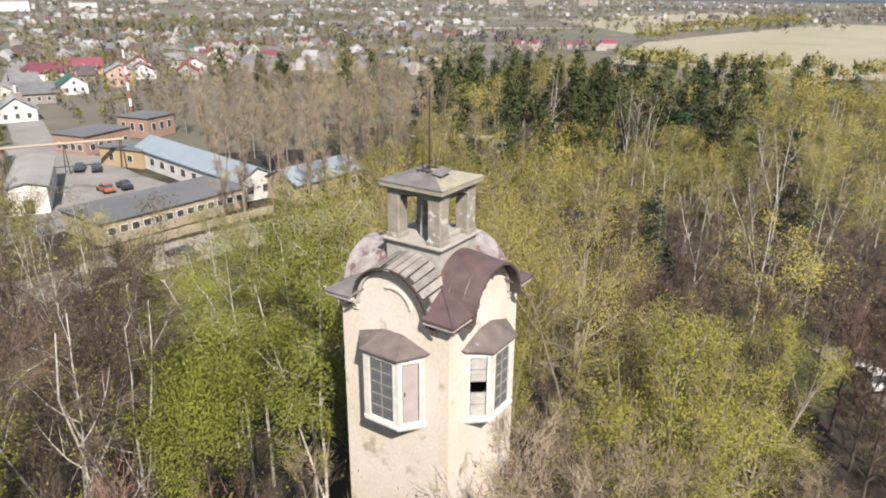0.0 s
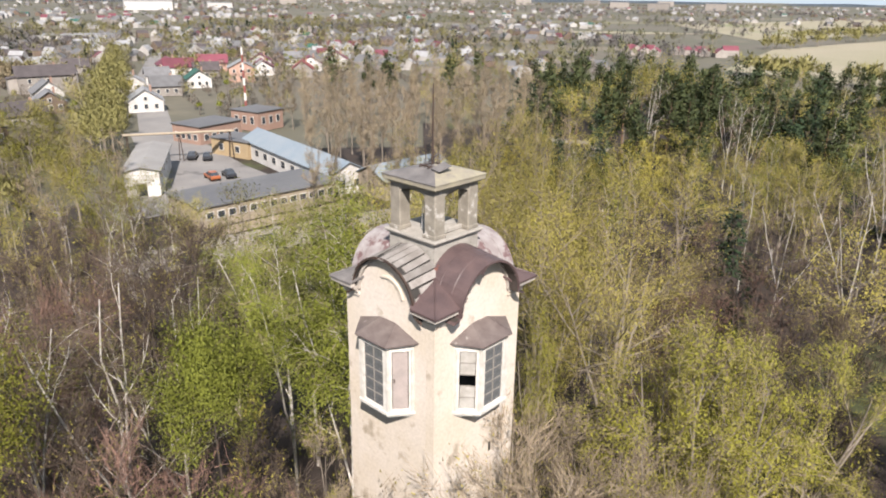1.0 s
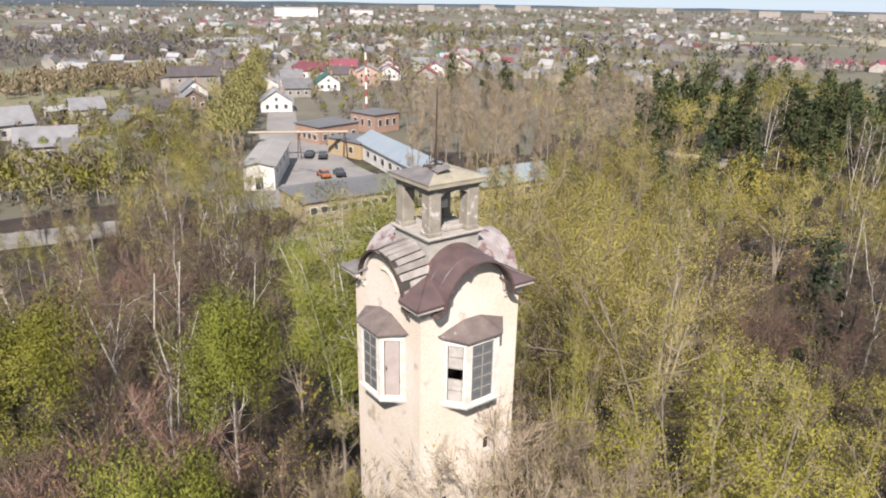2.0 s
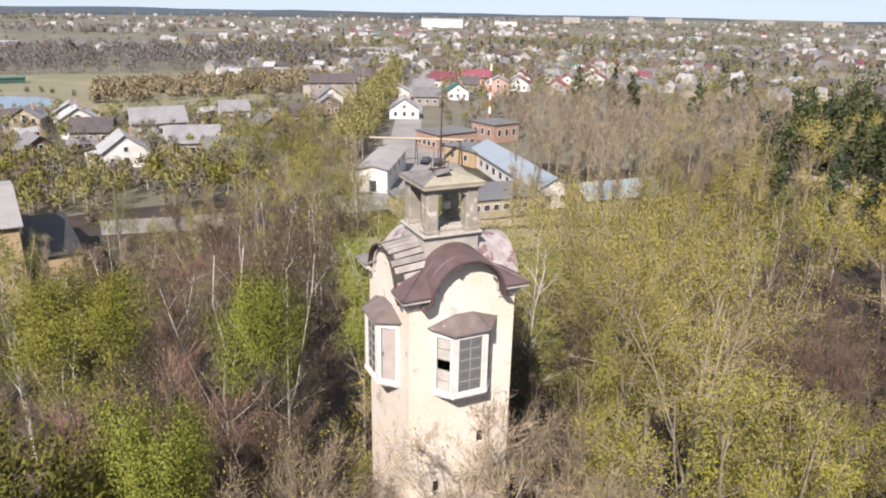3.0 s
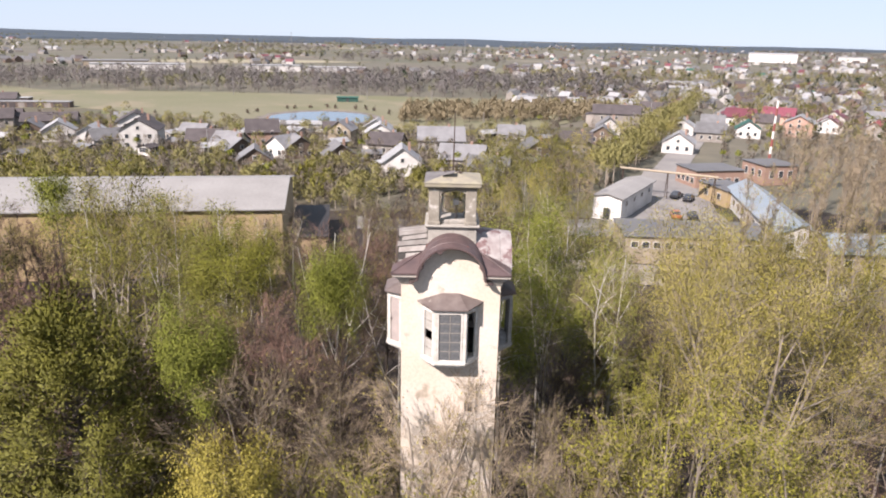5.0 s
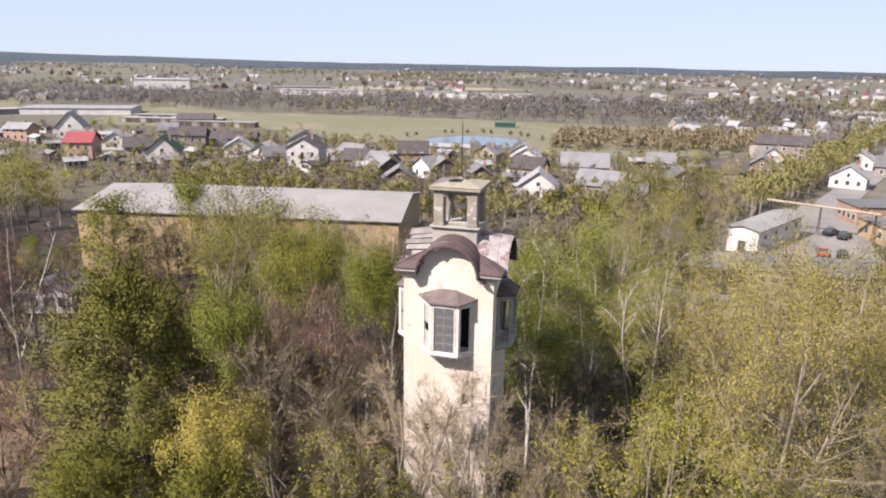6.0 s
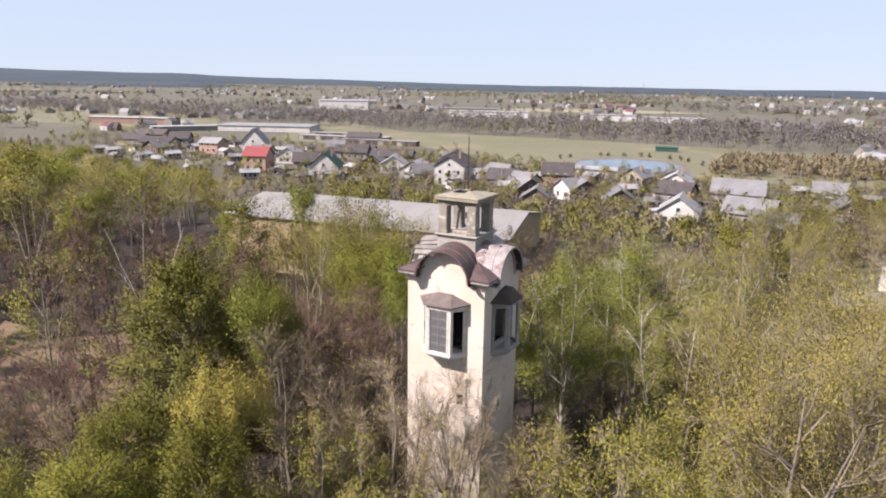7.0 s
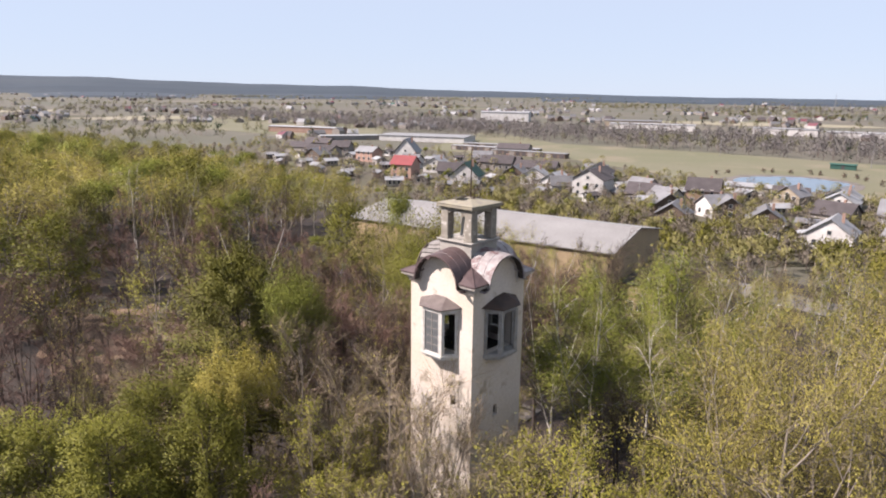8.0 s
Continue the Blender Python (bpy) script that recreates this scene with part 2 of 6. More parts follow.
M["twig_pale"] = leafy("pale bare twigs", (0.2248, 0.1776, 0.1248), (0.1432, 0.112, 0.0808), 0.0, 0.8)
M["leaf_bright"] = leafy("fresh bright leaves", (0.168, 0.182, 0.028), (0.100, 0.110, 0.020), 0.15, vary=0.15)
M["leaf_yellow"] = leafy("yellow-green blossom", (0.2088, 0.1968, 0.0312), (0.1464, 0.1384, 0.0248), vary=0.15)
M["leaf_gold"] = leafy("golden catkins", (0.27, 0.228, 0.048), (0.195, 0.168, 0.038), vary=0.15)
M["leaf_olive"] = leafy("olive buds", (0.33, 0.288, 0.068), (0.235, 0.203, 0.052), 0.28, vary=0.2)
M["garden_bud"] = leafy("dull green garden buds", (0.215, 0.195, 0.075), (0.15, 0.138, 0.058), 0.32, vary=0.2)
M["leaf_greenish"] = leafy("small greenish new leaves", (0.1688, 0.156, 0.0288), (0.1032, 0.0984, 0.0216), vary=0.25)
M["leaf_tan"] = leafy("tan swelling buds", (0.2624, 0.2152, 0.1376), (0.2056, 0.1688, 0.1088), vary=0.2)
M["leaf_birch"] = leafy("thin pale birch leaves", (0.2, 0.2, 0.0408), (0.1344, 0.1344, 0.0296), vary=0.25)
M["garden_twig"] = leafy("light brown garden twigs", (0.215, 0.182, 0.145), (0.15, 0.126, 0.105), 0.3)
# The two far foliage colours are greyed to carry distance haze.
M["far_bud"] = leafy("budding far woods greyed for haze", (0.165, 0.158, 0.085), (0.125, 0.12, 0.07), 0.3, vary=0.1)
M["far_twig"] = leafy("bare far woods greyed for haze", (0.165, 0.150, 0.145), (0.122, 0.112, 0.110), 0.3, vary=0.1)
M["leaf_larch"] = leafy("soft larch needles", (0.144, 0.14, 0.0224), (0.092, 0.0928, 0.0168), 0.25, vary=0.2)
M["leaf_dome"] = leafy("dense dark green needles", (0.1136, 0.1096, 0.02), (0.0704, 0.0696, 0.0152), 0.15, vary=0.1)
M["leaf_russet"] = leafy("russet buds", (0.0936, 0.0592, 0.0448), (0.0624, 0.0408, 0.0328))
M["needle"] = leafy("dark needles", (0.027, 0.043, 0.02), (0.016, 0.027, 0.014), 0.1)
M["needle_pine"] = leafy("pine needles", (0.066, 0.078, 0.031), (0.037, 0.048, 0.022), 0.2)


def glass_material():
    m = bpy.data.materials.new("old window glass")
    m.use_nodes = True
    nt = m.node_tree
    b = nt.nodes["Principled BSDF"]
    b.inputs["Base Color"].default_value = (0.10, 0.11, 0.12, 1)
    b.inputs["Roughness"].default_value = 0.16
    b.inputs["Specular IOR Level"].default_value = 0.6
    n = nt.nodes.new("ShaderNodeTexNoise")
    n.inputs["Scale"].default_value = 3.0
    # Paler end of the mix stands for sky reflected in the panes.
    w = nt.nodes.new("ShaderNodeMix")
    w.data_type = 'RGBA'
    w.inputs[6].default_value = (0.045, 0.047, 0.052, 1)
    w.inputs[7].default_value = (0.13, 0.135, 0.14, 1)
    nt.links.new(n.outputs["Fac"], w.inputs[0])
    nt.links.new(w.outputs[2], b.inputs["Base Color"])
    return m


M["glass"] = glass_material()
M["pane_dark"] = material("dark house window", (0.039, 0.043, 0.051), (0.027, 0.031, 0.039), rough=0.15, bump=0, specular=0.7)
M["car_dark"] = material("dark car paint", (0.0216, 0.0232, 0.028), (0.0184, 0.0184, 0.0216), rough=0.25, bump=0, specular=0.6)
M["car_white"] = material("white car paint", (0.562, 0.562, 0.562), (0.53, 0.53, 0.53), rough=0.25, bump=0, specular=0.6)
M["car_orange"] = material("orange car paint", (0.2624, 0.0808, 0.0312), (0.2248, 0.0752, 0.0312), rough=0.3, bump=0, specular=0.6)
M["rubber"] = material("black tyre", (0.0128, 0.0128, 0.0128), (0.0184, 0.0184, 0.0184), rough=0.9, bump=0)
M["paint_red"] = material("red mast paint", (0.1872, 0.056, 0.0496), (0.156, 0.0496, 0.044), rough=0.6)


# ---- mesh helpers ----
def empty(name, at=(0, 0, 0), turn=0.0):
    ob = new(name)
    ob.matrix_basis = pose(at[0], at[1], at[2], 0, 0, turn)
    ob.empty_display_size = 0.3
    return ob


def link_mesh(name, me, parent=None):
    ob = new(name, me)
    if parent is not None:
        ob.parent = parent
    return ob


def part(name, bm, mat, parent=None, label=""):
    """Links a bmesh as one mesh object under a thing or a part."""
    bmesh.ops.recalc_face_normals(bm, faces=bm.faces[:])
    me = bpy.data.meshes.new(name)
    bm.to_mesh(me)
    bm.free()
    for m in (mat if isinstance(mat, (list, tuple)) else [mat]):
        me.materials.append(M[m])
    ob = link_mesh(name, me, parent)
    if label:
        tagged(ob, label)
    return ob


def prism(bm, outline, z0, z1):
    """A closed upright prism over an outline of (x, y)."""
    low = [bm.verts.new((x, y, z0)) for x, y in outline]
    top = [bm.verts.new((x, y, z1)) for x, y in outline]
    n = len(outline)
    bm.faces.new(low[::-1])
    bm.faces.new(top)
    for i in range(n):
        bm.faces.new((low[i], low[(i + 1) % n], top[(i + 1) % n], top[i]))


def slab(bm, points, thick):
    """A sheet through points, given thickness straight down."""
    top = [bm.verts.new(p) for p in points]
    low = [bm.verts.new((p[0], p[1], p[2] - thick)) for p in points]
    n = len(points)
    bm.faces.new(top)
    bm.faces.new(low[::-1])
    for i in range(n):
        bm.faces.new((top[i], low[i], low[(i + 1) % n], top[(i + 1) % n]))


def block(bm, x0, x1, y0, y1, z0, z1, bevel=0.0):
    got = bmesh.ops.create_cube(bm, size=1.0, matrix=Matrix.LocRotScale(((x0 + x1) / 2, (y0 + y1) / 2, (z0 + z1) / 2), None,
                                                                        (abs(x1 - x0), abs(y1 - y0), abs(z1 - z0))))
    if bevel:
        edges = list({e for v in got["verts"] for e in v.link_edges})
        bmesh.ops.bevel(bm, geom=edges, offset=bevel, segments=1, affect='EDGES')


def rod(bm, a, b, r0, r1=None, sides=6):
    a, b = Vector(a), Vector(b)
    r1 = r0 if r1 is None else r1
    turn = (b - a).to_track_quat('Z', 'Y').to_matrix()
    low, top = [], []
    for i in range(sides):
        d = turn @ Vector((math.cos(math.tau * i / sides), math.sin(math.tau * i / sides), 0))
        low.append(bm.verts.new(a + d * r0))
        top.append(bm.verts.new(b + d * r1))
    bm.faces.new(low[::-1])
    bm.faces.new(top)
    for i in range(sides):
        bm.faces.new((low[i], low[(i + 1) % sides], top[(i + 1) % sides], top[i]))


def raw_mesh(name, verts, tris, quads, mats, tri_slot=0, quad_slot=0, normals=None):
    """A mesh from numpy arrays of triangles and quads."""
    me = bpy.data.meshes.new(name)
    nt, nq = len(tris), len(quads)
    me.vertices.add(len(verts))
    me.vertices.foreach_set("co", np.asarray(verts, dtype=np.float32).ravel())
    loops = np.concatenate([np.asarray(tris, dtype=np.int32).ravel(), np.asarray(quads, dtype=np.int32).ravel()])
    me.loops.add(len(loops))
    me.loops.foreach_set("vertex_index", loops)
    me.polygons.add(nt + nq)
    starts = np.concatenate([np.arange(nt) * 3, nt * 3 + np.arange(nq) * 4]).astype(np.int32)
    me.polygons.foreach_set("loop_start", starts)
    slots = np.concatenate([np.full(nt, tri_slot), np.full(nq, quad_slot)]).astype(np.int32)
    for m in mats:
        me.materials.append(M[m])
    me.polygons.foreach_set("material_index", slots)
    me.update(calc_edges=True)
    if normals is not None:
        me.polygons.foreach_set("use_smooth", np.ones(nt + nq, dtype=bool))
        me.normals_split_custom_set_from_vertices(np.asarray(normals, dtype=np.float32))
    return me


# ---- ground and setting ----
def ground_sheet():
    bm = bmesh.new()
    rings = [0, 30, 60, 100, 130, 160, 200, 250, 400, 650, 1000, 1600, 2400, 3300, 4300]
    n = 72
    centre = bm.verts.new((0, 0, 0))
    last = None
    for r in rings[1:]:
        ring = []
        for i in range(n):
            a = math.tau * i / n
            x, y = r * math.cos(a), r * math.sin(a)
            z = 0.35 * noise.noise((x / 23, y / 23, 3.1)) if 30 < r < 120 else 0.0
            ring.append(bm.verts.new((x, y, z - 0.1)))
        for i in range(n):
            j = (i + 1) % n
            if last is None:
                bm.faces.new((centre, ring[i], ring[j]))
            else:
                bm.faces.new((last[i], ring[i], ring[j], last[j]))
        last = ring
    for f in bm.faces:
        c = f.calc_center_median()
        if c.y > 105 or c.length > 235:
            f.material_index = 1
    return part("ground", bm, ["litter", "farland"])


tagged(ground_sheet(), "brown leaf litter and young grass over flat land", "ground", kind="structure")


def sheet(name, outline, z, mat, label, category):
    bm = bmesh.new()
    prism(bm, outline, z - 0.12, z)
    return tagged(part(name, bm, mat), label, category, kind="structure")


def ellipse(cx, cy, rx, ry, n=40, wob=0.08):
    return [(cx + rx * math.cos(math.tau * i / n) * (1 + wob * noise.noise((i * 0.5, cx, 1))),
             cy + ry * math.sin(math.tau * i / n) * (1 + wob * noise.noise((i * 0.5, cy, 2)))) for i in range(n)]


def strip(points, width):
    """The outline of a road along points."""
    left, right = [], []
    for i, p in enumerate(points):
        a = Vector(points[max(0, i - 1)])
        b = Vector(points[min(len(points) - 1, i + 1)])
        d = (b - a).normalized()
        left.append((p[0] - d.y * width / 2, p[1] + d.x * width / 2))
        right.append((p[0] + d.y * width / 2, p[1] - d.x * width / 2))
    return left + right[::-1]


sheet("pavement", [(20, 84), (52, 82), (54, 104), (58, 122), (62, 150), (52, 150), (44, 128), (33, 95), (22, 95)], 0.03, "asphalt",
      "worn grey asphalt of the works yard", "yard")
sheet("forest_floor", ellipse(-55, 8, 24, 11, wob=0.5), 0.05, "dry_leaves", "open forest floor under dry red-brown leaves", "ground")
sheet("road", strip([(13, 66), (22, 65), (40, 61.5), (52, 58), (64, 54)], 9), 0.05, "gravel", "pale dusty road along the works wall", "road")
sheet("road", strip([(40, 108), (46, 120), (56, 144), (75, 188), (103, 250), (143, 326), (241, 489), (339, 721), (470, 1050)], 8), 0.06, "asphalt",
      "straight grey street leading to the town", "road")
sheet("path", strip([(-68, 32), (-46, 27), (-29, 24.6), (-20, 25.0), (-12, 25.6)], 3.2), 0.04, "dirt", "pale park path between trees", "path")
sheet("path", strip([(39, -21), (46, -16), (52, -11)], 4), 0.05, "dirt", "pale track where cars are parked", "path")
sheet("path", strip([(112, 84), (119, 77), (124, 66), (102, 56)], 5), 0.05, "gravel", "pale woodland track", "path")
sheet("meadow", [(-330, 420), (-240, 250), (-150, 262), (-92, 236), (-66, 198), (-10, 218), (40, 235), (80, 300), (70, 345), (-30, 352), (-120, 356), (-215, 345)], 0.05, "meadow",
      "dry yellowish meadow round the pond", "meadow")
sheet("meadow", [(-700, 420), (-560, 250), (-330, 265), (-330, 300), (-420, 400), (-600, 520)], 0.05, "meadow", "wide pale green meadow", "meadow")
sheet("field", [(318, 118), (300, 60), (320, -60), (900, -120), (900, 90), (560, 140), (470, 150)], 0.05, "field", "straw-coloured open field", "field")
sheet("field", [(560, 190), (980, 130), (1300, 300), (800, 380)], 0.05, "field", "pale field beyond a tree line", "field")
patch_rng = random.Random(8)
for k in range(30):
    a, d = radians(patch_rng.uniform(-78, 60)), patch_rng.uniform(640, 1900)
    turn = -a + patch_rng.gauss(0, 0.2)
    outline = [(d * math.sin(a) + x * math.cos(turn) - y * math.sin(turn), d * math.cos(a) + x * math.sin(turn) + y * math.cos(turn))
               for x, y in ellipse(0, 0, patch_rng.uniform(40, 150), patch_rng.uniform(16, 50), 24, 0.5)]
    sheet("field", outline, 0.04 + 0.004 * k, ("field", "meadow", "garden")[k % 3], ("pale straw field among far trees", "dull green far meadow", "brown ploughed far field")[k % 3], "field")
sheet("bank", ellipse(-51, 247, 24, 28), 0.09, "dirt", "trodden grey bank of the pond", "bank")
sheet("water", ellipse(-50, 246, 20, 22.5), 0.14, "water", "still blue pond water", "pond")
sheet("grass", [(-330, 108), (-225, 108), (-143, 98), (-96, 96), (-22, 100), (0, 126), (30, 126), (60, 170), (95, 245), (40, 233), (-10, 215), (-66, 196), (-95, 232), (-150, 258), (-240, 246), (-330, 240)], 0.02, "garden",
      "rough garden ground with new grass", "grass")


# ---- the tower ----
HALF = 2.3          # half the shaft's width
EAVE = 2.75         # half the eaves' width
FACES = (("south", 0), ("east", 90), ("north", 180), ("west", 270))


def spun(ob, degrees):
    ob.matrix_basis = pose(0, 0, 0, 0, 0, degrees)
    return ob


def wall_panel(x0, x1, z0, z1, holes, y_out, thick):
    """A wall facing -y with rectangular openings that go through it."""
    bm = bmesh.new()
    xs = sorted({x0, x1, *[h[0] for h in holes], *[h[1] for h in holes]})
    zs = sorted({z0, z1, *[h[2] for h in holes], *[h[3] for h in holes]})
    grid = {}

    def vert(i, k, y):
        if (i, k, y) not in grid:
            grid[i, k, y] = bm.verts.new((xs[i], y, zs[k]))
        return grid[i, k, y]

    def solid(i, k):
        if not (0 <= i < len(xs) - 1 and 0 <= k < len(zs) - 1):
            return False
        cx, cz = (xs[i] + xs[i + 1]) / 2, (zs[k] + zs[k + 1]) / 2
        return not any(h[0] < cx < h[1] and h[2] < cz < h[3] for h in holes)

    yb = y_out + thick
    for i in range(len(xs) - 1):
        for k in range(len(zs) - 1):
            if not solid(i, k):
                continue
            bm.faces.new((vert(i, k, y_out), vert(i + 1, k, y_out), vert(i + 1, k + 1, y_out), vert(i, k + 1, y_out)))
            bm.faces.new((vert(i, k, yb), vert(i, k + 1, yb), vert(i + 1, k + 1, yb), vert(i + 1, k, yb)))
            for di, dk, a, b in ((-1, 0, (i, k), (i, k + 1)), (1, 0, (i + 1, k), (i + 1, k + 1)), (0, -1, (i, k), (i + 1, k)), (0, 1, (i, k + 1), (i + 1, k + 1))):
                if not solid(i + di, k + dk):
                    bm.faces.new((vert(*a, y_out), vert(*b, y_out), vert(*b, yb), vert(*a, yb)))
    return bm


def arch_profile(r, flare, steps=22):
    """Half-round roof line with short flared feet, as (x, z)."""
    cz = 22.07
    pts = [(r + 0.42 * flare, 21.90 + (1.6 - r)), (r + 0.2 * flare, 21.93 + (1.6 - r)), (r + 0.06 * flare, 22.0 + (1.6 - r) * 0.5)] if flare else [(r, 21.7)]
    arc = [(r * math.cos(math.pi * i / steps), cz + r * math.sin(math.pi * i / steps)) for i in range(steps + 1)]
    return pts + arc + [(-x, z) for x, z in reversed(pts)]


def barrel_shell(profile_out, profile_in, y0, y1, rise):
    bm = bmesh.new()
    rows = []
    for prof, y, lift in ((profile_out, y0, 0), (profile_out, y1, rise), (profile_in, y1, rise), (profile_in, y0, 0)):
        rows.append([bm.verts.new((x, y, z + (lift * max(0.0, (z - 22.2) / 1.4)))) for x, z in prof])
    n = len(profile_out)
    for r in range(4):
        a, b = rows[r], rows[(r + 1) % 4]
        for i in range(n - 1):
            bm.faces.new((a[i], a[i + 1], b[i + 1], b[i]))
    for i in (0, n - 1):
        bm.faces.new([rows[r][i] for r in range(4)])
    return bm


def pane_wall(a, b, z0, z1, parent, fill, wood="frame"):
    """One glazed side of the oriel between two plan points: frame, bars and panes, or what stands in their place."""
    a, b = Vector((*a, 0)), Vector((*b, 0))
    length = (b - a).length
    d = (b - a) / length
    turn = math.degrees(math.atan2(d.y, d.x))
    m = pose(a.x, a.y, 0, 0, 0, turn)

    def add(piece, bm, mat, under, label=""):
        bmesh.ops.transform(bm, matrix=m, verts=bm.verts[:])
        return part(piece, bm, mat, under, label)

    bm = bmesh.new()
    w = 0.085
    for x0, x1, k0, k1 in ((0, w, z0, z1), (length - w, length, z0, z1), (w, length - w, z0, z0 + w), (w, length - w, z1 - w, z1)):
        block(bm, x0, x1, -0.05, 0.07, k0, k1, 0.012)
    sash = add("window_frame", bm, wood, parent)
    gx0, gx1, gz0, gz1 = w, length - w, z0 + w, z1 - w
    if fill in ("glass", "broken", "half"):
        cols, rows = (2, 5) if length > 1.2 else (1 if fill == "half" else 2, 5)
        for c in range(1, cols):
            x = gx0 + (gx1 - gx0) * c / cols
            bm = bmesh.new()
            block(bm, x - 0.017, x + 0.017, -0.015, 0.03, gz0, gz1)
            add("glazing_bar", bm, "bar", sash)
        for r in range(1, rows):
            z = gz0 + (gz1 - gz0) * r / rows
            bm = bmesh.new()
            block(bm, gx0, gx1, -0.012, 0.027, z - 0.016, z + 0.016)
            add("glazing_bar", bm, "bar", sash)
        rng = random.Random(int(a.x * 100) + int(b.y * 77))
        for c in range(cols):
            for r in range(rows):
                if fill == "broken" and rng.random() < 0.85:
                    continue
                if fill == "half" and r == 2:
                    continue
                x0 = gx0 + (gx1 - gx0) * c / cols + 0.024
                x1 = gx0 + (gx1 - gx0) * (c + 1) / cols - 0.024
                k0 = gz0 + (gz1 - gz0) * r / rows + 0.022
                k1 = gz0 + (gz1 - gz0) * (r + 1) / rows - 0.022
                bm = bmesh.new()
                tip = rng.uniform(-0.006, 0.006)
                block(bm, x0, x1, 0.004 + tip, 0.010 + tip, k0, k1)
                add("pane", bm, "board" if fill == "half" else "glass", sash)
    elif fill == "door":
        bm = bmesh.new()
        block(bm, gx0 + 0.02, gx1 - 0.02, 0.0, 0.045, gz0, gz1 - 0.04, 0.006)
        leaf = add("shutter", bm, "door", sash, "faded pinkish closed board shutter")
        bm = bmesh.new()
        block(bm, gx0 + 0.06, gx0 + 0.10, -0.05, 0.0, (gz0 + gz1) / 2 - 0.06, (gz0 + gz1) / 2 + 0.08)
        add("handle", bm, "iron", leaf)
    elif fill == "ajar":
        bm = bmesh.new()
        block(bm, gx0 + 0.22, gx1, 0.03, 0.06, gz0, gz1, 0.006)
        add("shutter", bm, "door", sash, "half-closed faded shutter")
    return sash


def oriel(tower, degrees, fills, roof_mat, tilt=0.0, wood="frame"):
    """A three-sided bay window with sill, corner posts, head, glazing and a small hipped roof."""
    bay = spun(empty("bay_window"), degrees)
    bay.parent = tower
    plan = [(-1.28, -HALF), (-0.68, -3.02), (0.68, -3.02), (1.28, -HALF)]

    def grown(o):
        return [(-1.28 - o, -HALF), (-0.68 - o * 0.62, -3.02 - o), (0.68 + o * 0.62, -3.02 - o), (1.28 + o, -HALF)]

    bm = bmesh.new()
    prism(bm, grown(0.10), 18.02, 18.13)
    prism(bm, grown(0.04), 17.94, 18.02)
    prism(bm, grown(-0.12), 17.80, 17.94)
    part("sill", bm, wood, bay, "weathered white stepped sill")
    bm = bmesh.new()
    prism(bm, grown(0.02), 20.61, 20.74)
    prism(bm, grown(0.09), 20.74, 20.82)
    part("head", bm, wood, bay)
    for x, y in plan[1:3]:
        bm = bmesh.new()
        prism(bm, [(x - 0.075, y - 0.05), (x + 0.075, y - 0.05), (x + 0.085, y + 0.09), (x - 0.085, y + 0.09)], 18.13, 20.61)
        part("post", bm, wood, bay)
    for x in (-1.24, 1.24):
        bm = bmesh.new()
        block(bm, x - 0.06, x + 0.06, -HALF - 0.10, -HALF + 0.02, 18.13, 20.61)
        part("post", bm, wood, bay)
    for (a, b), fill in zip(((plan[0], plan[1]), (plan[1], plan[2]), (plan[2], plan[3])), fills):
        a, b = Vector(a), Vector(b)
        d = (b - a).normalized() * 0.09
        pane_wall(tuple(a + d), tuple(b - d), 18.13, 20.61, bay, fill, wood)
    bm = bmesh.new()
    e = [(-1.54, -HALF + 0.0, 20.92), (-0.80, -3.20, 20.80), (0.80, -3.20, 20.80), (1.54, -HALF + 0.0, 20.92 + tilt)]
    t = [(-0.4, -HALF + 0.0, 21.30), (0.4, -HALF + 0.0, 21.30 + tilt)]
    slab(bm, [e[0], e[1], t[0]], 0.05)
    slab(bm, [e[1], e[2], t[1], t[0]], 0.05)
    slab(bm, [e[2], e[3], t[1]], 0.05)
    part("roof", bm, roof_mat, bay, "small hipped sheet-metal roof")
    return bay


